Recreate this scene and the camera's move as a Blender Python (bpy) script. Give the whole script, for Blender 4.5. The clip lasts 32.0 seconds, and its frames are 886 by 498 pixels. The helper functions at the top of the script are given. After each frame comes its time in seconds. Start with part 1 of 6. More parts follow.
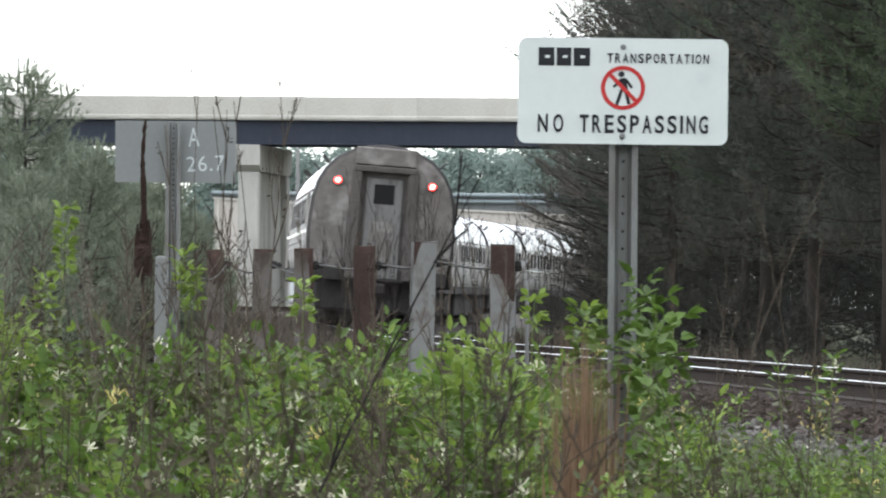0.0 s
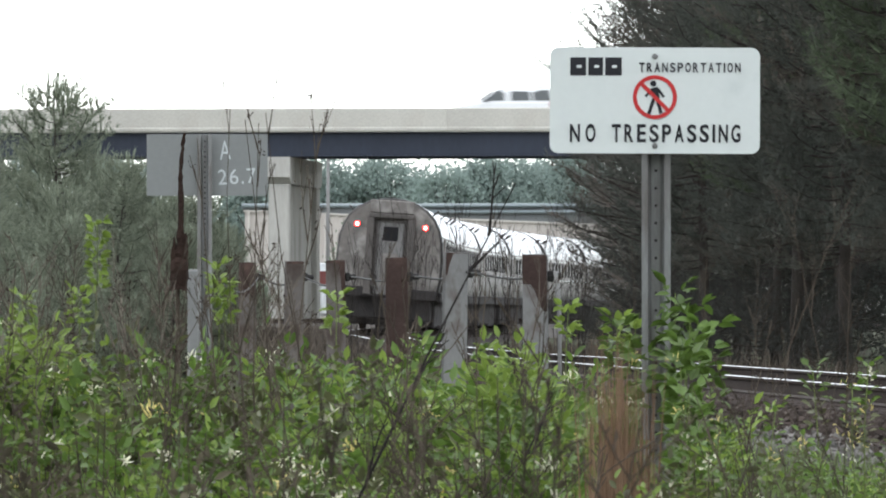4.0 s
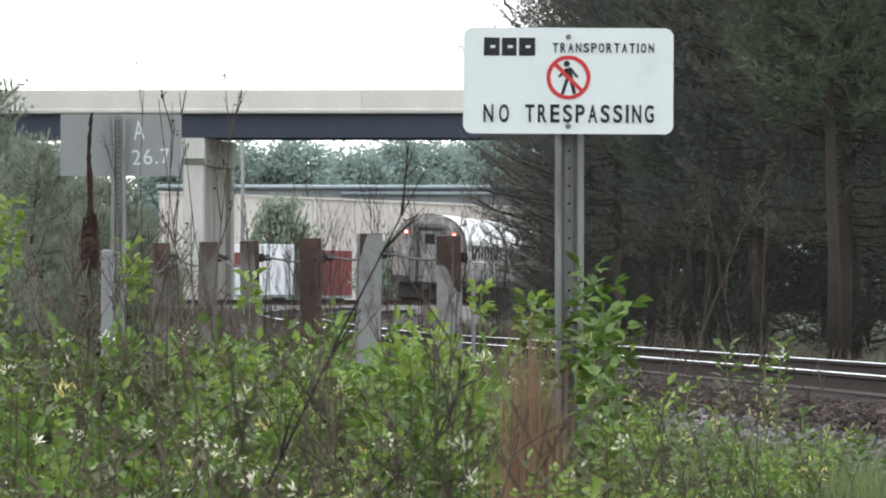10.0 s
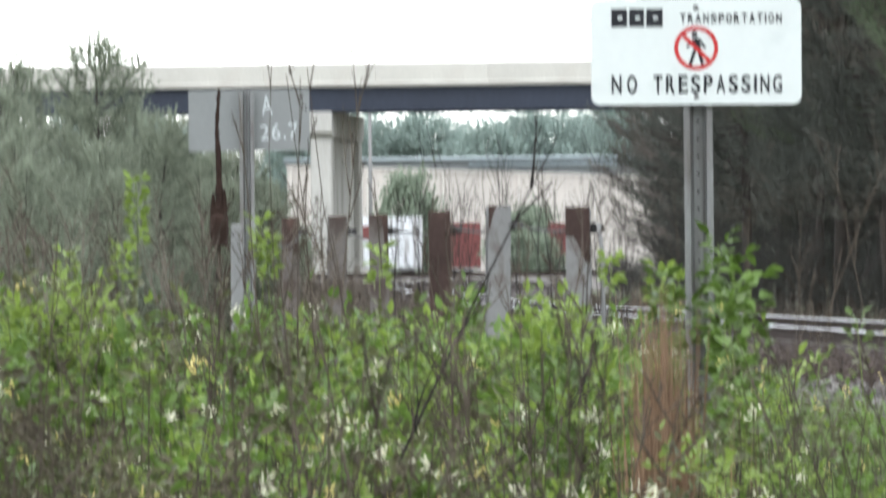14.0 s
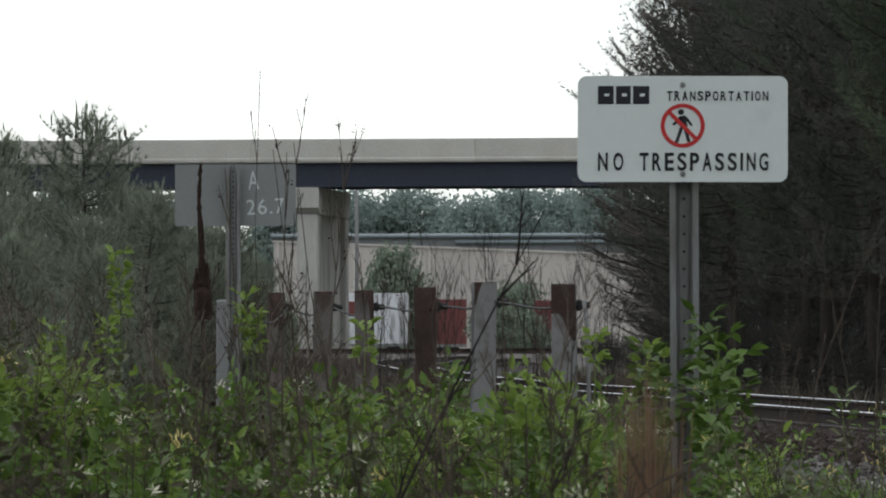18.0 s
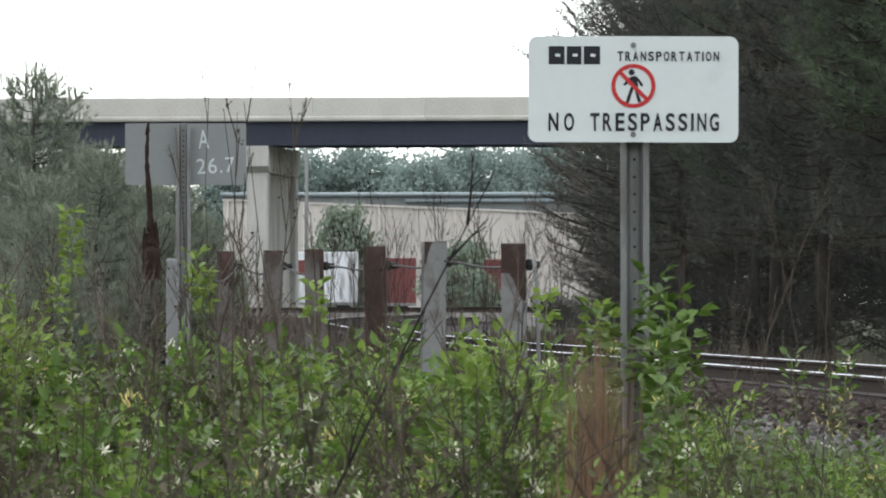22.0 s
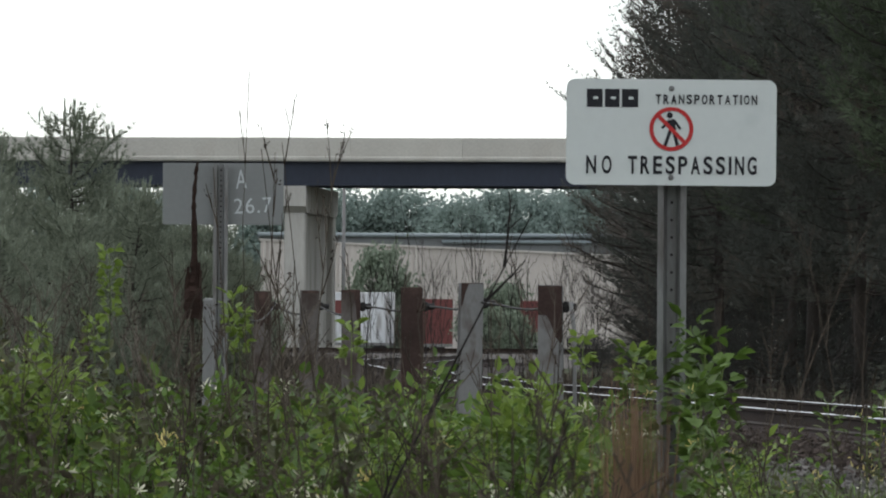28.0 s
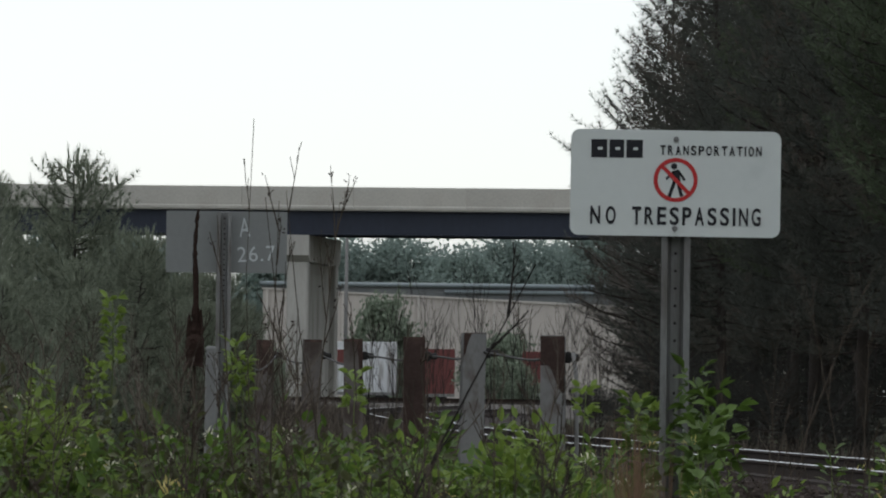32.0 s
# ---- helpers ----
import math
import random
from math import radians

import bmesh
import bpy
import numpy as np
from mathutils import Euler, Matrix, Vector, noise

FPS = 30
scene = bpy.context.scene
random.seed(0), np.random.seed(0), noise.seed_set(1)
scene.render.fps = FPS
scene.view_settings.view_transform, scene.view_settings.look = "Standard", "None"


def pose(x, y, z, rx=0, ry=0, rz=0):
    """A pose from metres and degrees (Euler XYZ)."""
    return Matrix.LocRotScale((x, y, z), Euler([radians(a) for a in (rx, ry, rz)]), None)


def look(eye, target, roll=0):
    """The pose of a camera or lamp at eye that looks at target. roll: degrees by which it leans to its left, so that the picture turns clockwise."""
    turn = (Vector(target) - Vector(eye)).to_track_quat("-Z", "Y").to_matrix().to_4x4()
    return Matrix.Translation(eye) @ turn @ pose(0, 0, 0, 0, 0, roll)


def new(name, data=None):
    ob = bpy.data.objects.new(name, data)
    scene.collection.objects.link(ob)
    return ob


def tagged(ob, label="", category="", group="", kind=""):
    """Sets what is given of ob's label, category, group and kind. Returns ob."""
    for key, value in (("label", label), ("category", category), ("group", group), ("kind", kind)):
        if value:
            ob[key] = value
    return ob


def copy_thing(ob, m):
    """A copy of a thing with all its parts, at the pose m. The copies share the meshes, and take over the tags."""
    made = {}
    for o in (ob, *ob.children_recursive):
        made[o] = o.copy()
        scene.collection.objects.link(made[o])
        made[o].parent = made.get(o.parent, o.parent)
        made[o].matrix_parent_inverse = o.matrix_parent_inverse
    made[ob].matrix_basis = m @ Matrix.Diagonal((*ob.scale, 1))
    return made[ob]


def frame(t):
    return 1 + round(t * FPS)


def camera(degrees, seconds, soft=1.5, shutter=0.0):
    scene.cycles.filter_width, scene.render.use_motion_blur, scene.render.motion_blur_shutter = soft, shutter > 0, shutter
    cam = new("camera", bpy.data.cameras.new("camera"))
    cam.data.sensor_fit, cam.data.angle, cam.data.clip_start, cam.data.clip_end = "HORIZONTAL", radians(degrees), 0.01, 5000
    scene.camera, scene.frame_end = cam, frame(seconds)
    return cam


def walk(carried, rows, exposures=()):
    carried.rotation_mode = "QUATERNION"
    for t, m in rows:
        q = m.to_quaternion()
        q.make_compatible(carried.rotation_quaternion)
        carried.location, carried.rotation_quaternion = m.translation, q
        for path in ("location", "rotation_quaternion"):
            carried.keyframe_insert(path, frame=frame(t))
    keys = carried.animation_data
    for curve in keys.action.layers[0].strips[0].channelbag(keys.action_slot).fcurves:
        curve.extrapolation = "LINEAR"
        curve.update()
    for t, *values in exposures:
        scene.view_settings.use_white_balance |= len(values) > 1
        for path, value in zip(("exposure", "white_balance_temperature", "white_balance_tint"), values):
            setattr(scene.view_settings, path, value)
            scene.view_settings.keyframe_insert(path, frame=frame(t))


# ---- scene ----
DEG = 2 * math.degrees(math.atan(784 / 11500))
cam = camera(DEG, 32.0, soft=1.9, shutter=0.65)
# a long zoom lens, focused beyond the sign: the plants next to the camera go soft
cam.data.dof.use_dof, cam.data.dof.focus_distance, cam.data.dof.aperture_fstop = True, 40.0, 50.0
# seconds, sideways, height, turn to the right, tilt up, lean (degrees)
CAM_ROWS = [
    (0, 0.0054, 1.5980, 0.276, 0.481, 0.485), (0.5, 0.0063, 1.5990, 0.450, 0.491, 0.294),
    (1, 0.0012, 1.5999, 0.004, 0.570, 0.120), (1.5, 0.0012, 1.5982, -0.247, 0.516, 0.081),
    (2, -0.0002, 1.5984, -0.256, 0.400, -0.022), (2.5, -0.0003, 1.5977, -0.077, 0.338, -0.075),
    (3, -0.0019, 1.5975, -0.061, 0.356, 0.074), (3.5, -0.0015, 1.5982, 0.107, 0.546, -0.032),
    (4, -0.0022, 1.5991, 0.005, 0.574, -0.026), (4.5, -0.0016, 1.5973, 0.252, 0.483, -0.070),
    (6.5, -0.0014, 1.5961, 0.343, 0.434, -0.222), (7, -0.0015, 1.5944, 0.477, 0.454, -0.112),
    (7.5, -0.0010, 1.5962, 0.636, 0.394, -0.060), (8, 0.0014, 1.5960, 0.624, 0.276, -0.153),
    (8.5, 0.0021, 1.5970, 0.439, 0.335, -0.345), (9, 0.0025, 1.5952, 0.478, 0.404, -0.256),
    (9.5, 0.0027, 1.5968, 0.744, 0.414, -0.240), (10, 0.0016, 1.5944, 0.758, 0.412, 0.061),
    (10.5, 0.0037, 1.5957, 0.612, 0.503, -0.003), (11, 0.0049, 1.5964, 0.933, 0.560, -0.290),
    (11.2, 0.0037, 1.6015, 0.828, 0.527, -0.072), (11.5, 0.0019, 1.6093, 0.186, 0.379, 0.255),
    (11.8, -0.0022, 1.6048, -0.120, 0.030, 0.328), (12, -0.0049, 1.6019, 0.142, -0.024, 0.377),
    (12.5, -0.0047, 1.6035, 0.144, 0.147, 0.246), (12.8, -0.0000, 1.6043, 0.686, 0.455, 0.200),
    (13, 0.0031, 1.6048, 0.444, 0.283, 0.169), (13.2, -0.0010, 1.6014, -0.174, -0.171, -0.092),
    (13.4, -0.0051, 1.5981, -0.787, -0.300, -0.353), (13.5, -0.0072, 1.5964, -0.485, -0.274, -0.484),
    (13.8, -0.0043, 1.5977, -0.317, -0.199, -0.546), (14, -0.0024, 1.5986, -0.375, 0.165, -0.588),
    (14.2, -0.0041, 1.5979, -0.428, 0.586, -0.433), (14.5, -0.0067, 1.5969, -0.409, 0.938, -0.201),
    (16.5, 0.0014, 1.5964, -0.541, 1.011, -0.073), (17, -0.0007, 1.5980, -0.659, 1.052, -0.190),
    (17.5, -0.0006, 1.5958, -0.666, 0.888, -0.189), (18, -0.0001, 1.5961, -0.249, 0.840, -0.186),
    (18.5, -0.0015, 1.5979, -0.273, 0.896, -0.099), (19, -0.0042, 1.5977, -0.312, 0.872, -0.118),
    (19.5, -0.0026, 1.5974, -0.291, 0.734, -0.125), (20, -0.0014, 1.5972, -0.095, 0.767, 0.006),
    (20.5, -0.0011, 1.5971, -0.113, 0.760, -0.005), (21, -0.0047, 1.5976, -0.196, 0.680, -0.067),
    (21.5, -0.0024, 1.5976, -0.102, 0.522, -0.042), (22, -0.0025, 1.5996, 0.194, 0.475, -0.089),
    (22.5, -0.0013, 1.5969, 0.223, 0.561, 0.024), (23, -0.0003, 1.5974, 0.208, 0.595, 0.118),
    (23.5, -0.0004, 1.5987, 0.080, 0.586, 0.152), (24, -0.0030, 1.5986, 0.113, 0.521, 0.279),
    (24.5, -0.0010, 1.5985, 0.018, 0.519, 0.172), (26.5, -0.0012, 1.6017, 0.138, 0.737, 0.255),
    (27, 0.0001, 1.6008, 0.111, 0.959, 0.345), (27.5, -0.0010, 1.6019, -0.089, 0.957, 0.448),
    (28, -0.0023, 1.6014, -0.133, 0.836, 0.310), (28.5, -0.0043, 1.6007, -0.145, 0.978, 0.606),
    (29, -0.0017, 1.6009, -0.043, 1.091, 0.687), (29.5, -0.0022, 1.6015, -0.074, 1.022, 0.547),
    (30, -0.0023, 1.6010, -0.046, 1.004, 0.543), (30.5, -0.0025, 1.6010, -0.036, 1.202, 0.865),
    (31, -0.0016, 1.6022, -0.113, 1.296, 0.946), (31.5, -0.0035, 1.6029, -0.129, 1.256, 0.518),
    (32, -0.0053, 1.5995, -0.160, 1.277, 0.703),
]

def cam_pose(x, z, turn, tilt, lean):
    return pose(x, 0, z) @ pose(0, 0, 0, 0, 0, -turn) @ pose(0, 0, 0, 90 + tilt) @ pose(0, 0, 0, 0, 0, lean)


EXPOSURES = [(0, 0.68), (1, 0.72), (3, 0.71), (4, 0.62), (7, 0.72), (9, 0.82), (10.5, 0.78), (11, 0.70), (12, 0.85), (13, 0.88), (13.5, 1.08), (14, 1.2), (14.5, 0.1), (17, -0.58),
             (19, -0.22), (20, 0.0), (21, 0.2), (22, 0.45), (23, 0.5), (24.5, 0.4), (27, -0.12), (28, -0.28), (29, -0.42), (30, -0.58), (31, -0.72), (32, -0.8)]
walk(cam, [(r[0], cam_pose(*r[1:])) for r in CAM_ROWS], EXPOSURES)

# ---- light: a bright hazy overcast sky and a weak, wide sun ----
world = bpy.data.worlds.new("overcast_sky")
scene.world = world
world.use_nodes = True
wn, wl = world.node_tree.nodes, world.node_tree.links
wn.clear()
sky = wn.new("ShaderNodeTexSky")
sky.sky_type, sky.sun_disc = "NISHITA", False
sky.sun_elevation, sky.sun_rotation = radians(57), radians(-59)
sky_bg = wn.new("ShaderNodeBackground")
sky_bg.inputs["Strength"].default_value = 0.08
wl.new(sky.outputs[0], sky_bg.inputs["Color"])
cloud = wn.new("ShaderNodeTexNoise")
cloud.inputs["Scale"].default_value = 2.2
cloud.inputs["Detail"].default_value = 5
ramp = wn.new("ShaderNodeValToRGB")
ramp.color_ramp.elements[0].position, ramp.color_ramp.elements[0].color = 0.3, (0.92, 0.968, 0.995, 1)
ramp.color_ramp.elements[1].position, ramp.color_ramp.elements[1].color = 0.7, (0.98, 1.0, 1.0, 1)
wl.new(cloud.outputs["Fac"], ramp.inputs["Fac"])
cloud_bg = wn.new("ShaderNodeBackground")
cloud_bg.inputs["Strength"].default_value = 1.35
wl.new(ramp.outputs["Color"], cloud_bg.inputs["Color"])
both = wn.new("ShaderNodeAddShader")
wl.new(sky_bg.outputs[0], both.inputs[0]), wl.new(cloud_bg.outputs[0], both.inputs[1])
w_out = wn.new("ShaderNodeOutputWorld")
wl.new(both.outputs[0], w_out.inputs["Surface"])
sun = new("sun", bpy.data.lights.new("sun", "SUN"))
sun.data.energy, sun.data.angle, sun.data.color = 0.6, radians(20), (1.0, 0.96, 0.9)
sun.matrix_world = look((-50, 30, 90), (0, 0, 0))


# ---- materials ----
def shader(name, base, rough=0.8, metal=0.0, var=0.25, scale=6.0, fine=60.0, bump=0.15, second=None, mix_scale=1.5,
           threshold=0.5, island=0.0, thing=0.0, translucent=0.0, stretch=(1, 1, 1)):
    """A procedural surface: base colour varied at two scales, an optional second colour in patches, and relief."""
    m = bpy.data.materials.new(name)
    m.use_nodes = True
    n, l = m.node_tree.nodes, m.node_tree.links
    bsdf = n["Principled BSDF"]
    tc = n.new("ShaderNodeTexCoord")
    mp = n.new("ShaderNodeMapping")
    mp.inputs["Scale"].default_value = stretch
    l.new(tc.outputs["Object"], mp.inputs["Vector"])
    a = n.new("ShaderNodeTexNoise")
    a.inputs["Scale"].default_value, a.inputs["Detail"].default_value = scale, 4
    b = n.new("ShaderNodeTexNoise")
    b.inputs["Scale"].default_value, b.inputs["Detail"].default_value = fine, 3
    l.new(mp.outputs[0], a.inputs["Vector"]), l.new(mp.outputs[0], b.inputs["Vector"])
    add = n.new("ShaderNodeMath")
    add.operation = "ADD"
    l.new(a.outputs["Fac"], add.inputs[0]), l.new(b.outputs["Fac"], add.inputs[1])
    last = add.outputs[0]
    for amount, node, sock in ((island, "ShaderNodeNewGeometry", "Random Per Island"), (thing, "ShaderNodeObjectInfo", "Random")):
        if amount:
            g = n.new(node)
            k = n.new("ShaderNodeMath")
            k.operation = "MULTIPLY_ADD"
            l.new(g.outputs[sock], k.inputs[0])
            k.inputs[1].default_value = amount * 2
            l.new(last, k.inputs[2])
            s = n.new("ShaderNodeMath")
            s.operation = "SUBTRACT"
            l.new(k.outputs[0], s.inputs[0])
            s.inputs[1].default_value = amount
            last = s.outputs[0]
    rng = n.new("ShaderNodeMapRange")
    rng.inputs["From Min"].default_value, rng.inputs["From Max"].default_value = 0.5, 1.5
    rng.inputs["To Min"].default_value, rng.inputs["To Max"].default_value = 1 - var, 1 + var
    l.new(last, rng.inputs["Value"])
    colour = n.new("ShaderNodeRGB")
    colour.outputs[0].default_value = (*base, 1)
    out = colour.outputs[0]
    if second:
        c = n.new("ShaderNodeTexNoise")
        c.inputs["Scale"].default_value, c.inputs["Detail"].default_value = mix_scale, 6
        l.new(mp.outputs[0], c.inputs["Vector"])
        r = n.new("ShaderNodeMapRange")
        r.inputs["From Min"].default_value, r.inputs["From Max"].default_value = threshold - 0.07, threshold + 0.07
        l.new(c.outputs["Fac"], r.inputs["Value"])
        mx = n.new("ShaderNodeMix")
        mx.data_type = "RGBA"
        l.new(r.outputs[0], mx.inputs["Factor"])
        l.new(out, mx.inputs["A"])
        mx.inputs["B"].default_value = (*second, 1)
        out = mx.outputs["Result"]
    mul = n.new("ShaderNodeVectorMath")
    mul.operation = "SCALE"
    l.new(out, mul.inputs[0]), l.new(rng.outputs[0], mul.inputs["Scale"])
    l.new(mul.outputs[0], bsdf.inputs["Base Color"])
    bsdf.inputs["Roughness"].default_value, bsdf.inputs["Metallic"].default_value = rough, metal
    if metal < 0.2:
        bsdf.inputs["Specular IOR Level"].default_value = 0.08 if rough >= 0.7 else 0.3 if rough >= 0.4 else 0.5
    if bump:
        bp = n.new("ShaderNodeBump")
        bp.inputs["Strength"].default_value, bp.inputs["Distance"].default_value = bump, 0.01
        l.new(b.outputs["Fac"], bp.inputs["Height"])
        l.new(bp.outputs[0], bsdf.inputs["Normal"])
    if translucent:
        tr = n.new("ShaderNodeBsdfTranslucent")
        l.new(mul.outputs[0], tr.inputs["Color"])
        ms = n.new("ShaderNodeMixShader")
        ms.inputs[0].default_value = translucent
        l.new(bsdf.outputs[0], ms.inputs[1]), l.new(tr.outputs[0], ms.inputs[2])
        l.new(ms.outputs[0], n["Material Output"].inputs["Surface"])
    return m


def glow(name, colour, strength):
    m = bpy.data.materials.new(name)
    m.use_nodes = True
    b = m.node_tree.nodes["Principled BSDF"]
    b.inputs["Base Color"].default_value = (*colour, 1)
    b.inputs["Emission Color"].default_value = (*colour, 1)
    b.inputs["Emission Strength"].default_value = strength
    return m


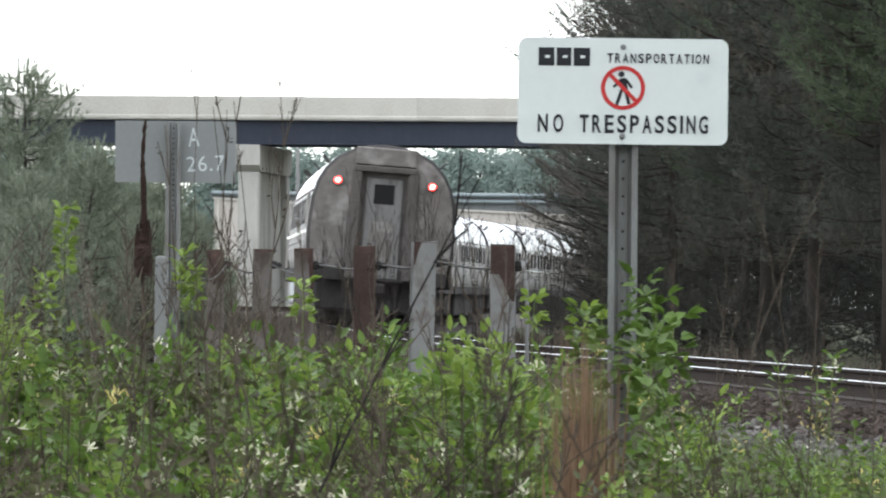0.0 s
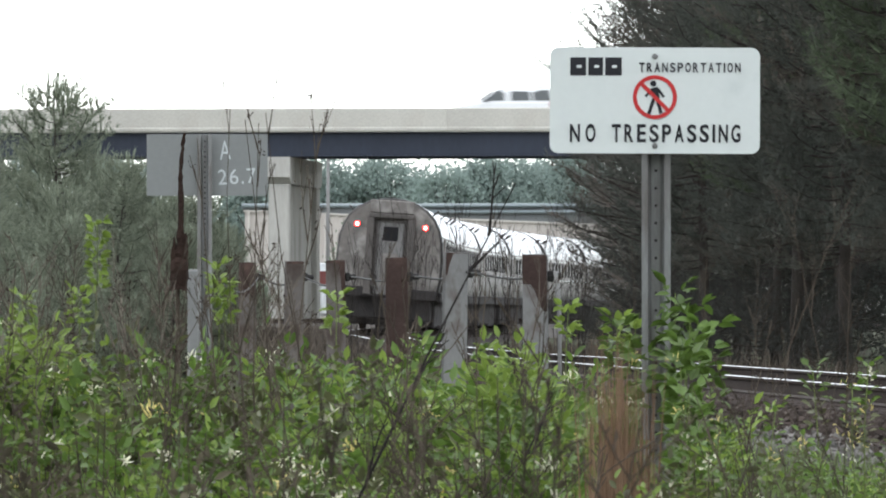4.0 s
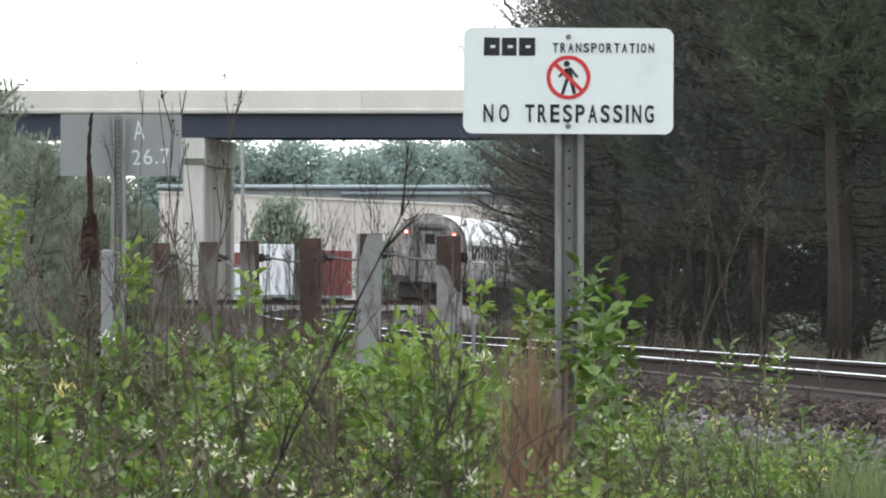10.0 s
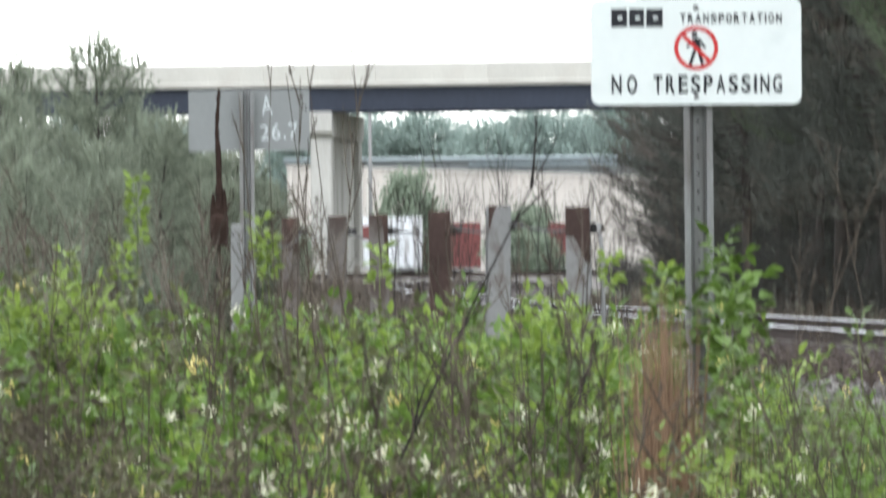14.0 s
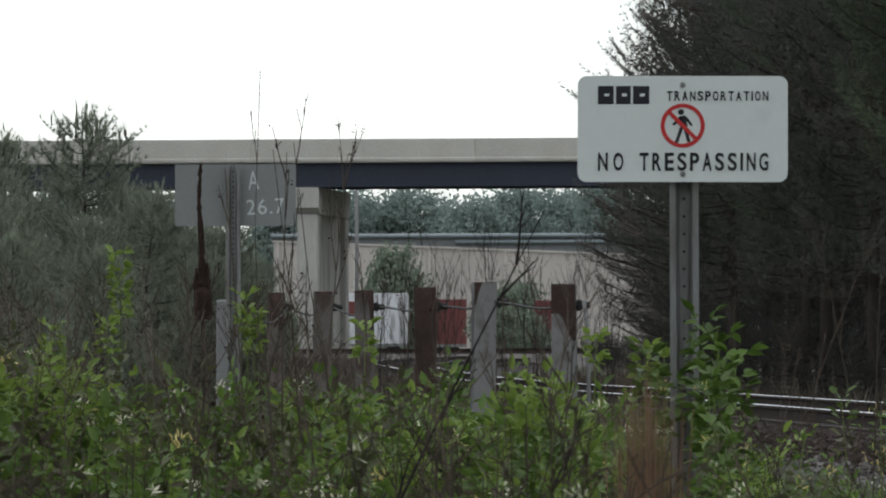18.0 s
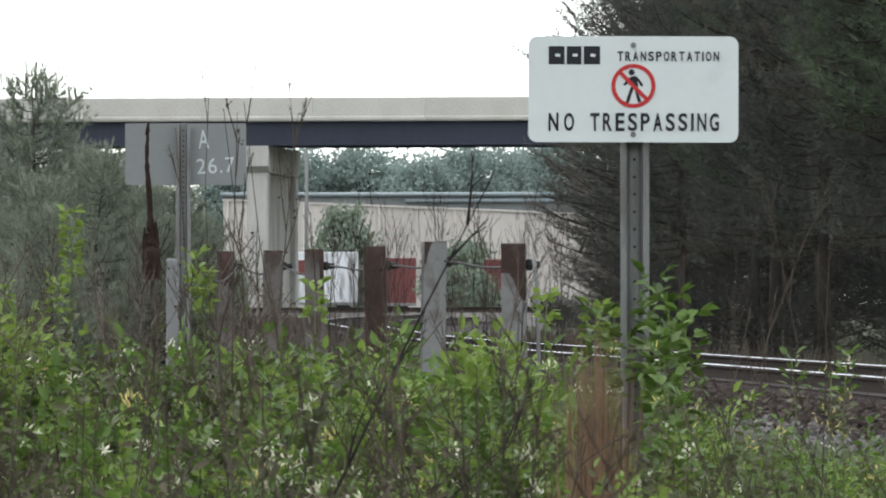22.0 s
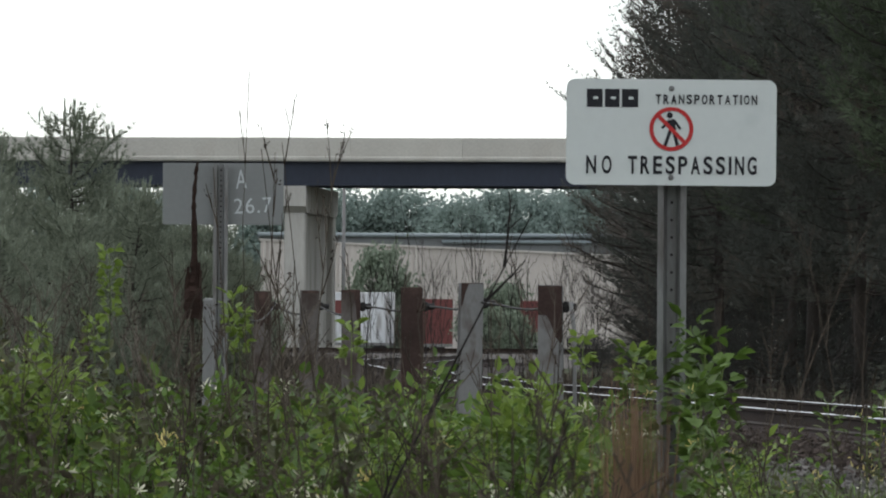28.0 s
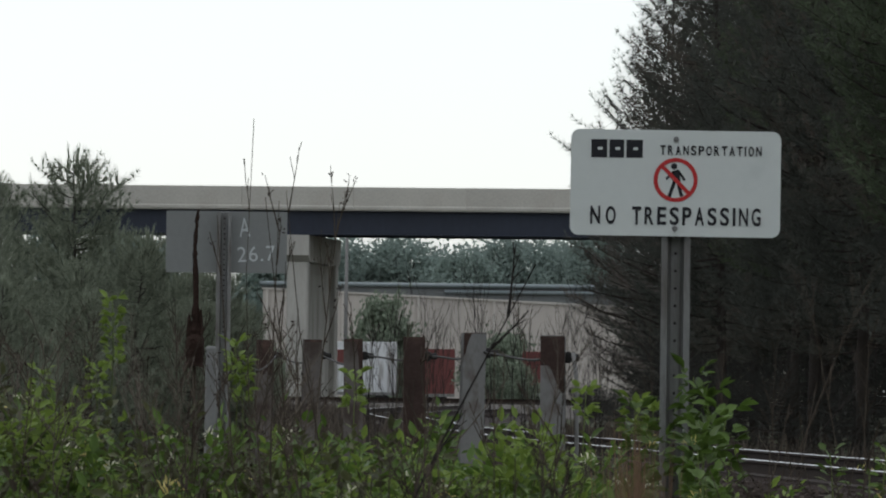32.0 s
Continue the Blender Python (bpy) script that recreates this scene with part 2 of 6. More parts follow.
M = {
    "earth": shader("earth", (0.050, 0.043, 0.034), 0.95, var=0.4, scale=0.8, fine=12, second=(0.042, 0.055, 0.026), mix_scale=0.3),
    "gravel": shader("gravel", (0.112, 0.104, 0.096), 0.95, var=0.5, scale=9, fine=40, bump=0.5, island=0.4),
    "rusty_gravel": shader("rusty_gravel", (0.046, 0.036, 0.031), 0.95, var=0.5, scale=9, fine=40, bump=0.5, island=0.5),
    "ballast_bed": shader("ballast_bed", (0.034, 0.028, 0.025), 0.95, var=0.5, scale=5, fine=22, bump=0.8),
    "tie": shader("tie", (0.036, 0.028, 0.025), 0.9, var=0.4, scale=4, fine=40, thing=0.4, stretch=(1, 6, 6)),
    "rail_side": shader("rail_side", (0.024, 0.017, 0.014), 0.85, 0.0, var=0.3, scale=3, fine=50),
    # lighter than the rail's side: the foot's dull highlight is in this colour
    "rail_foot": shader("rail_foot", (0.046, 0.038, 0.034), 0.8, 0.1, var=0.3, scale=3, fine=50),
    # greener needles, also lightened to stand for light on the belt's top
    "needle_green": shader("needle_green", (0.080, 0.100, 0.062), 0.8, var=0.35, scale=0.5, fine=2, bump=0, island=0.3, translucent=0.2),
    # worn bright heads, with part of their sky glint put into the colour
    "rail_head": shader("rail_head", (0.52, 0.52, 0.53), 0.42, 0.25, var=0.10, scale=2, fine=30, bump=0.02),
    "concrete": shader("concrete", (0.415, 0.395, 0.355), 0.9, var=0.18, scale=0.5, fine=9, second=(0.39, 0.36, 0.32), mix_scale=0.35, threshold=0.6, thing=0.12),
    "pier_concrete": shader("pier_concrete", (0.37, 0.355, 0.325), 0.9, var=0.15, scale=0.6, fine=8, second=(0.28, 0.265, 0.24), mix_scale=0.7, threshold=0.58, stretch=(1.5, 1.5, 0.3)),
    "girder": shader("girder", (0.024, 0.029, 0.044), 0.6, 0.1, var=0.2, scale=0.4, fine=6, stretch=(1, 1, 0.4)),
    "asphalt": shader("asphalt", (0.05, 0.05, 0.05), 0.9, var=0.3, scale=0.5, fine=30),
    "sign_white": shader("sign_white", (0.66, 0.69, 0.665), 0.45, var=0.03, scale=5, fine=40, bump=0.02, second=(0.61, 0.645, 0.62), mix_scale=7, threshold=0.66),
    "sign_black": shader("sign_black", (0.018, 0.018, 0.022), 0.5, var=0.15, scale=20, fine=90, bump=0.02),
    "sign_red": shader("sign_red", (0.50, 0.035, 0.035), 0.5, var=0.1, scale=20, fine=90, bump=0.02),
    "sign_back": shader("sign_back", (0.21, 0.215, 0.21), 0.5, 0.3, var=0.08, scale=4, fine=40, bump=0.03),
    "chalk": shader("chalk", (0.52, 0.54, 0.54), 0.9, var=0.08, scale=30, fine=120),
    "galvanised": shader("galvanised", (0.23, 0.23, 0.225), 0.55, 0.6, var=0.25, scale=6, fine=70, second=(0.15, 0.14, 0.13), mix_scale=5, threshold=0.56, stretch=(3, 3, 0.5)),
    "post_grey": shader("post_grey", (0.190, 0.186, 0.181), 0.85, 0.1, var=0.15, scale=7, fine=50, second=(0.10, 0.075, 0.062), mix_scale=4.5, threshold=0.64, stretch=(1.2, 1.2, 0.7)),
    "post_brown": shader("post_brown", (0.125, 0.112, 0.103), 0.88, 0.1, var=0.2, scale=7, fine=50, second=(0.065, 0.050, 0.043), mix_scale=4.0, threshold=0.56, stretch=(1.2, 1.2, 0.6)),
    "post_rust": shader("post_rust", (0.048, 0.032, 0.028), 0.9, 0.1, var=0.35, scale=8, fine=60, second=(0.080, 0.052, 0.043), mix_scale=6, threshold=0.58),
    "cable": shader("cable", (0.020, 0.018, 0.017), 0.8, 0.3, var=0.25, scale=30, fine=200),
    "post_concrete": shader("post_concrete", (0.19, 0.19, 0.185), 0.9, var=0.15, scale=4, fine=40),
    "stainless_dirty": shader("stainless_dirty", (0.165, 0.148, 0.135), 0.6, 0.4, var=0.35, scale=1.1, fine=6, second=(0.30, 0.28, 0.26), mix_scale=1.6, threshold=0.58, bump=0.03),
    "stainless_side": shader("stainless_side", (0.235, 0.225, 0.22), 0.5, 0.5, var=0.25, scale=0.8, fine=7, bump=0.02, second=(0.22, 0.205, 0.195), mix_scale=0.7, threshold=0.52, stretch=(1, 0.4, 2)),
    # stainless made paler than the sides, for the sky's light on the roof
    "roof_steel_lit": shader("roof_steel_lit", (0.72, 0.72, 0.71), 0.42, 0.55, var=0.06, scale=0.5, fine=6, bump=0.02),
    "dark_rubber": shader("dark_rubber", (0.03, 0.028, 0.027), 0.8, var=0.2, scale=6, fine=40),
    "diaphragm": shader("diaphragm", (0.105, 0.094, 0.087), 0.85, var=0.3, scale=3, fine=20),
    "door_grey": shader("door_grey", (0.19, 0.182, 0.175), 0.8, 0.1, var=0.2, scale=3, fine=20, second=(0.11, 0.10, 0.095), mix_scale=2.2, threshold=0.6, stretch=(2.5, 1, 0.35)),
    # dark grime, also used where shade is put into the colour
    "grime_shade": shader("grime_shade", (0.045, 0.041, 0.040), 0.9, var=0.35, scale=3, fine=20),
    "dark_glass": shader("dark_glass", (0.02, 0.024, 0.026), 0.08, 0.0, var=0.1, bump=0),
    "window_dark": shader("window_dark", (0.024, 0.023, 0.024), 0.75, var=0.1, bump=0),
    "grey_glass": shader("grey_glass", (0.06, 0.065, 0.065), 0.12, 0.0, var=0.1, bump=0),
    # opaque pale panes, standing in for bright sky seen through the cab
    "sky_bright_glass": shader("sky_bright_glass", (0.26, 0.29, 0.30), 0.1, 0.8, var=0.1, bump=0),
    "tail_red": glow("tail_red", (1.0, 0.03, 0.03), 6.0),
    "tail_core": glow("tail_core", (1.0, 0.35, 0.3), 9.0),
    "car_white": shader("car_white", (0.64, 0.64, 0.64), 0.25, var=0.03, bump=0),
    "car_blue": shader("car_blue", (0.060, 0.078, 0.095), 0.25, 0.3, var=0.08, bump=0),
    "car_grey": shader("car_grey", (0.17, 0.18, 0.19), 0.3, 0.3, var=0.05, bump=0),
    "lamp_red": shader("lamp_red", (0.45, 0.02, 0.03), 0.25, var=0.05, bump=0),
    "tyre": shader("tyre", (0.025, 0.025, 0.025), 0.9, var=0.2),
    "chrome": shader("chrome", (0.6, 0.6, 0.6), 0.2, 1.0, var=0.03, bump=0),
    "shed_wall": shader("shed_wall", (0.47, 0.425, 0.385), 0.75, var=0.07, scale=0.1, fine=1.2, second=(0.42, 0.38, 0.345), mix_scale=0.12, threshold=0.55, stretch=(1, 1, 0.4)),
    "shed_trim": shader("shed_trim", (0.52, 0.48, 0.44), 0.7, var=0.06, scale=0.4),
    "shed_roof": shader("shed_roof", (0.185, 0.215, 0.225), 0.5, 0.3, var=0.1, scale=0.3, fine=3),
    "shed_fascia": shader("shed_fascia", (0.16, 0.165, 0.165), 0.7, 0.1, var=0.12, scale=0.3, fine=2, stretch=(1, 1, 0.4)),
    "white_box": shader("white_box", (0.62, 0.63, 0.64), 0.6, var=0.12, scale=0.8, fine=8, second=(0.36, 0.35, 0.34), mix_scale=1.4, threshold=0.54, stretch=(2.5, 2.5, 0.3)),
    "red_box": shader("red_box", (0.135, 0.040, 0.036), 0.6, var=0.15, scale=0.8, fine=8),
    "wood_pole": shader("wood_pole", (0.18, 0.175, 0.17), 0.9, var=0.25, scale=3, fine=30, stretch=(3, 3, 0.3)),
    "bark": shader("bark", (0.038, 0.032, 0.028), 0.95, var=0.4, scale=4, fine=25, bump=0.6, stretch=(2, 2, 0.6)),
    "needle_young": shader("needle_young", (0.190, 0.212, 0.158), 0.7, var=0.45, scale=0.7, fine=4, bump=0, island=0.5, translucent=0.25),
    "needle_dark": shader("needle_dark", (0.073, 0.078, 0.067), 0.8, var=0.35, scale=0.35, fine=2, bump=0, island=0.3, translucent=0.2, second=(0.100, 0.083, 0.068), mix_scale=0.4, threshold=0.56),
    # darker copy of needle_dark: the shade under the pines is in it
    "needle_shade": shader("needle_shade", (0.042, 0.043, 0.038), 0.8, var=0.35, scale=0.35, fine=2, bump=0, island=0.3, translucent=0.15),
    "needle_grey": shader("needle_grey", (0.098, 0.096, 0.086), 0.8, var=0.35, scale=0.5, fine=2, bump=0, island=0.3, translucent=0.2, second=(0.125, 0.108, 0.094), mix_scale=0.6, threshold=0.52),
    # pale blue-green: the haze of distance is mixed into this leaf colour
    "leaf_far_haze": shader("leaf_far_haze", (0.225, 0.278, 0.250), 0.9, var=0.22, scale=0.12, fine=0.4, bump=0, thing=0.3, translucent=0.35),
    # shrub green, lightened so that it carries some distance haze
    "leaf_bush": shader("leaf_bush", (0.180, 0.215, 0.158), 0.9, var=0.3, scale=0.5, fine=2, bump=0, island=0.15, translucent=0.2),
    "leaf_green": shader("leaf_green", (0.080, 0.132, 0.026), 0.5, var=0.4, scale=7, fine=25, bump=0.05, island=0.2, thing=0.35, translucent=0.35),
    "leaf_dull": shader("leaf_dull", (0.082, 0.088, 0.040), 0.6, var=0.4, scale=7, fine=25, bump=0.05, island=0.2, thing=0.35, translucent=0.3),
    "leaf_light": shader("leaf_light", (0.162, 0.228, 0.046), 0.5, var=0.3, scale=7, fine=25, bump=0.05, island=0.2, translucent=0.4),
    "leaf_brown": shader("leaf_brown", (0.086, 0.076, 0.050), 0.8, var=0.4, scale=7, fine=25, bump=0.05, island=0.3, thing=0.3, translucent=0.2),
    "petal_white": shader("petal_white", (0.70, 0.68, 0.52), 0.6, var=0.12, scale=10, fine=60, bump=0, island=0.2, translucent=0.25),
    "petal_yellow": shader("petal_yellow", (0.62, 0.52, 0.20), 0.6, var=0.2, scale=10, fine=60, bump=0, island=0.3, translucent=0.25),
    "stem": shader("stem", (0.064, 0.051, 0.039), 0.9, var=0.35, scale=6, fine=60, thing=0.3),
    "twig_dark": shader("twig_dark", (0.026, 0.022, 0.020), 0.9, var=0.35, scale=6, fine=60, thing=0.3),
    "stem_green": shader("stem_green", (0.10, 0.13, 0.04), 0.8, var=0.3, scale=6, fine=60),
    "stem_pale": shader("stem_pale", (0.125, 0.105, 0.085), 0.9, var=0.3, scale=6, fine=60),
    "seed_brown": shader("seed_brown", (0.032, 0.020, 0.016), 0.95, var=0.5, scale=20, fine=150, bump=0.6),
    "straw": shader("straw", (0.195, 0.125, 0.080), 0.9, var=0.35, scale=5, fine=40, bump=0, island=0.4),
    "dead_weed": shader("dead_weed", (0.080, 0.066, 0.054), 0.95, var=0.4, scale=1.5, fine=20, bump=0, island=0.5),
    "grass": shader("grass", (0.10, 0.135, 0.05), 0.8, var=0.4, scale=3, fine=30, bump=0, island=0.5, translucent=0.3),
}

M["window_dark"].node_tree.nodes["Principled BSDF"].inputs["Specular IOR Level"].default_value = 0.0


# ---- building helpers ----
rnd = random.Random(7)


def mesh_of(name, verts, faces, mats, idx=None, smooth=False):
    me = bpy.data.meshes.new(name)
    me.from_pydata([tuple(v) for v in verts], [], faces)
    for m in mats if isinstance(mats, (list, tuple)) else [mats]:
        me.materials.append(m)
    if idx is not None:
        me.polygons.foreach_set("material_index", idx)
    if smooth:
        me.polygons.foreach_set("use_smooth", [True] * len(faces))
    me.update()
    return me


def thing(name, label, category, at=None, group="", kind=""):
    ob = tagged(new(name), label, category, group, kind)
    ob.empty_display_size = 0.1
    if at is not None:
        ob.matrix_world = at
    return ob


def put(name, me, parent=None, label="", m=None):
    ob = new(name, me)
    if parent:
        ob.parent = parent
    if m is not None:
        ob.matrix_basis = m
    if label:
        ob["label"] = label
    return ob


def part(name, bm, material, parent, label="", smooth=False, m=None):
    me = bpy.data.meshes.new(name)
    bm.to_mesh(me)
    bm.free()
    me.materials.append(material)
    if smooth:
        me.polygons.foreach_set("use_smooth", [True] * len(me.polygons))
    return put(name, me, parent, label, m)


def box(x0, x1, y0, y1, z0, z1, bevel=0.0, seg=2):
    bm = bmesh.new()
    bmesh.ops.create_cube(bm, size=1)
    for v in bm.verts:
        v.co = Vector(((x0 + x1) / 2 + v.co.x * (x1 - x0), (y0 + y1) / 2 + v.co.y * (y1 - y0), (z0 + z1) / 2 + v.co.z * (z1 - z0)))
    if bevel:
        bmesh.ops.bevel(bm, geom=bm.edges[:], offset=bevel, segments=seg, affect="EDGES", profile=0.5)
    return bm


def cyl(r, z0, z1, seg=12, r2=None, bevel=0.0):
    bm = bmesh.new()
    bmesh.ops.create_cone(bm, cap_ends=True, segments=seg, radius1=r, radius2=r if r2 is None else r2, depth=z1 - z0)
    for v in bm.verts:
        v.co.z += (z0 + z1) / 2
    if bevel:
        bmesh.ops.bevel(bm, geom=[e for e in bm.edges if abs(e.verts[0].co.z - e.verts[1].co.z) < 1e-6], offset=bevel, segments=2, affect="EDGES")
    return bm


def extrude_profile(pts, axis, a, b, closed=True):
    """Loft a closed outline, given in the two other axes, along an axis from a to b."""
    verts, faces = [], []
    n = len(pts)
    for s in (a, b):
        for p, q in pts:
            verts.append((s, p, q) if axis == "x" else (p, s, q) if axis == "y" else (p, q, s))
    for i in range(n):
        j = (i + 1) % n
        faces.append((i, j, n + j, n + i))
    faces.append(tuple(range(n))[::-1])
    faces.append(tuple(range(n, 2 * n)))
    return verts, faces


def tube(points, radii, seg=5):
    """A tapered tube through points, as vertices and faces."""
    verts, faces = [], []
    for i, p in enumerate(points):
        p = Vector(p)
        d = Vector(points[min(i + 1, len(points) - 1)]) - Vector(points[max(i - 1, 0)])
        d = d.normalized() if d.length > 1e-9 else Vector((0, 0, 1))
        side = d.cross(Vector((0.31, 0.95, 0.07))).normalized()
        up = d.cross(side)
        for k in range(seg):
            a = 2 * math.pi * k / seg
            verts.append(p + (side * math.cos(a) + up * math.sin(a)) * radii[i])
    for i in range(len(points) - 1):
        for k in range(seg):
            k2 = (k + 1) % seg
            faces.append((i * seg + k, i * seg + k2, (i + 1) * seg + k2, (i + 1) * seg + k))
    faces.append(tuple(range(seg))[::-1])
    faces.append(tuple(range((len(points) - 1) * seg, len(points) * seg)))
    return verts, faces


class Soup:
    """Collects pieces of geometry into one mesh."""

    def __init__(self):
        self.v, self.f, self.i = [], [], []

    def add(self, verts, faces, idx=0):
        o = len(self.v)
        self.v.extend(verts)
        self.f.extend(tuple(k + o for k in f) for f in faces)
        self.i.extend([idx] * len(faces))

    def mesh(self, name, mats, smooth=False):
        return mesh_of(name, self.v, self.f, mats, self.i, smooth)


# ---- the line of the railway ----
START, TURN0, RADIUS = (9.3, -5.0), -0.074, 940.0


def track_table():
    rows, x, y, s = [], START[0], START[1], 0.0
    while s < 1100:
        bend = max(0.0, s - 115.0) / RADIUS
        a = TURN0 + bend
        # the line was lined out a little where the curve begins
        rows.append((s, x + 0.17 * math.exp(-((s - 145.0) / 16.0) ** 2), y, a))
        x, y, s = x + math.sin(a), y + math.cos(a), s + 1.0
    return rows


TRACK = track_table()


def rail_level(y):
    return 0.95 + 0.15 * min(1.0, max(0.0, (y - 105) / 70.0))


def track_at(s, off=0.0):
    """Place and heading on the line, off metres to its right."""
    i = min(max(int(s), 0), len(TRACK) - 2)
    f = s - i
    a, b = TRACK[i], TRACK[i + 1]
    x, y, h = (a[k] + (b[k] - a[k]) * f for k in (1, 2, 3))
    return x + off * math.cos(h), y - off * math.sin(h), h


def s_of_y(y):
    return min(TRACK, key=lambda r: abs(r[2] - y))[0]


def cant(y):
    return 4.0 * min(1.0, max(0.0, (y - 100) / 35.0))


# ---- ground ----
def smooth(a, b, v):
    t = min(1.0, max(0.0, (v - a) / (b - a)))
    return t * t * (3 - 2 * t)


def ground_z(x, y):
    z = 0.45 * smooth(12, 45, y) + 0.15 * smooth(60, 140, y)
    z += 0.06 * noise.noise((x * 0.25, y * 0.25, 0)) * (1 if y < 200 else 0.3)
    if y < 900:
        s = min(max((y - START[1]), 0), 1090)
        if y > 130:
            s = s_of_y(y)
        tx = track_at(s)[0]
        d = abs(x - tx)
        bed = rail_level(y) - 0.42
        z = max(z, bed - max(0.0, d - 2.4) * 0.45) if d > 2.4 else min(z, bed)
        z = max(z, -0.3)
    return z


def build_ground():
    xs = [-1500, -600, -250, -120, -60] + [-40 + 2 * k for k in range(41)] + [60, 120, 250, 600, 1500]
    ys = [-60, -30, -10] + [2 * k for k in range(0, 70)] + [140 + 8 * k for k in range(0, 60)] + [700, 900, 1400, 2500, 4500]
    verts = [(x, y, ground_z(x, y)) for y in ys for x in xs]
    w = len(xs)
    faces = [(j * w + i, j * w + i + 1, (j + 1) * w + i + 1, (j + 1) * w + i) for j in range(len(ys) - 1) for i in range(w - 1)]
    tagged(put("ground", mesh_of("ground", verts, faces, M["earth"], smooth=True)), "bare earth with weeds beside the railway", "ground", kind="structure")


build_ground()

# ---- railway: ballast, sleepers, rails ----
RAIL_OUTLINE = [(-0.072, 0), (0.072, 0), (0.072, 0.012), (0.012, 0.03), (0.010, 0.125), (0.036, 0.14), (0.036, 0.167), (0.031, 0.172), (-0.031, 0.172), (-0.036, 0.167), (-0.036, 0.14), (-0.010, 0.125), (-0.012, 0.03), (-0.072, 0.012)]


def rail(parent, places, name="rail"):
    """places: points of the running line, each (x, y, z of the rail's foot, heading)."""
    s = Soup()
    n = len(RAIL_OUTLINE)
    verts = []
    for x, y, z, h in places:
        for p, q in RAIL_OUTLINE:
            verts.append((x + p * math.cos(h), y - p * math.sin(h), z + q))
    for i in range(len(places) - 1):
        for k in range(n):
            j = (k + 1) % n
            a, b = i * n, (i + 1) * n
            s.f.append((a + k, a + j, b + j, b + k))
            # bright top; the chamfer carries the painted glint on the near stretch only
            s.i.append(1 if k == 7 or (k == 8 and i < 36) else 2 if k in (2, 12) else 0)
    s.v = verts
    return put(name, s.mesh("rail", [M["rail_side"], M["rail_head"], M["rail_foot"]]), parent)


def build_track():
    line = thing("railway_track", "main line railway track with shiny worn rails on stone ballast", "railway track", kind="structure")
    for off in (-0.755, 0.755):
        pts = []
        for s in range(20, 760, 4):
            x, y, h = track_at(s, off)
            pts.append((x, y, rail_level(y) - 0.172 - off * math.tan(radians(cant(y))), h))
        rail(line, pts)
    # bed: a raised strip with sloping shoulders
    cross = [(-3.1, -0.55), (-1.75, -0.24), (0, -0.22), (1.75, -0.24), (3.1, -0.55)]
    verts, faces = [], []
    ss = list(range(15, 770, 5))
    for s in ss:
        for p, q in cross:
            x, y, h = track_at(s, p)
            verts.append((x, y, rail_level(y) + q + 0.03 * noise.noise((x, y, 3)) - p * math.tan(radians(cant(y))) * (1 if abs(p) < 2 else 0.5)))
    for i in range(len(ss) - 1):
        for k in range(4):
            faces.append((i * 5 + k, i * 5 + k + 1, (i + 1) * 5 + k + 1, (i + 1) * 5 + k))
    put("ballast_bed", mesh_of("ballast_bed", verts, faces, M["ballast_bed"], smooth=True), line, "brown and grey stone ballast")
    # sleepers: each its own piece where the camera sees them nearest
    tie_me = bpy.data.meshes.new("sleeper")
    bm = box(-1.3, 1.3, -0.11, 0.11, -0.17, 0.0, 0.012, 1)
    bm.to_mesh(tie_me)
    bm.free()
    tie_me.materials.append(M["tie"])
    rest = Soup()
    s = 48.0
    k = 0
    tv = [v.co.copy() for v in tie_me.vertices]
    tf = [tuple(p.vertices) for p in tie_me.polygons]
    while s < 420:
        x, y, h = track_at(s)
        m = pose(x, y, rail_level(y) - 0.175, 0, cant(y), -math.degrees(h) + rnd.uniform(-1, 1))
        if k < 130:
            put("sleeper", tie_me, line, m=m)
        else:
            rest.add([m @ v for v in tv], tf)
        s += 0.6
        k += 1
    tagged(put("sleepers_beyond", rest.mesh("sleepers_beyond", M["tie"]), line), kind="stuff")
    return line


build_track()


def build_siding():
    line = thing("siding_track", "rusty siding track joining the main line before the bridge", "railway track", kind="structure")
    for off in (-0.75, 0.75):
        rail(line, [(x, 258 + 0.10 * (x + 30) + off * 1.0, 1.23 - off * 0.03, math.pi / 2 - 0.1) for x in range(-60, 7, 3)])
    v, f = extrude_profile([(255.6, 0.5), (263.4, 0.5), (261.5, 1.20), (257, 1.20)], "x", -60, 5)
    for i, p in enumerate(v):
        v[i] = (p[0], p[1] + 0.10 * (p[0] + 30) - 0.9, p[2])
    put("ballast_bed", mesh_of("ballast_bed", v, f, M["gravel"]), line, "grey stone ballast")


build_siding()


def build_gravel(seed, n, wide, near, mat, label):
    """Loose ballast stones beside the near rail, from wide to near metres off the middle of the line."""
    g = random.Random(seed)
    s = Soup()
    shape = [Vector(c) for c in ((-1, -0.7, -0.5), (0.9, -0.9, -0.4), (1, 0.8, -0.5), (-0.8, 1, -0.5), (-0.6, -0.5, 0.6), (0.5, -0.6, 0.7), (0.7, 0.5, 0.5), (-0.5, 0.6, 0.7))]
    fc = [(0, 1, 5, 4), (1, 2, 6, 5), (2, 3, 7, 6), (3, 0, 4, 7), (4, 5, 6, 7), (3, 2, 1, 0)]
    for _ in range(n):
        t = g.uniform(38, 95)
        off = g.uniform(wide, near)
        x, y, h = track_at(t, off)
        base = rail_level(y) - 0.24 - max(0, -off - 1.75) * 0.24
        m = pose(x, y, base + 0.02 + 0.03 * noise.noise((x, y, 3)), g.uniform(0, 360), g.uniform(0, 360), g.uniform(0, 360))
        r = g.uniform(0.02, 0.05)
        s.add([m @ (v * r) for v in shape], fc)
    tagged(put("ballast_stones", s.mesh("ballast_stones", M[mat])), label, "gravel", kind="stuff")


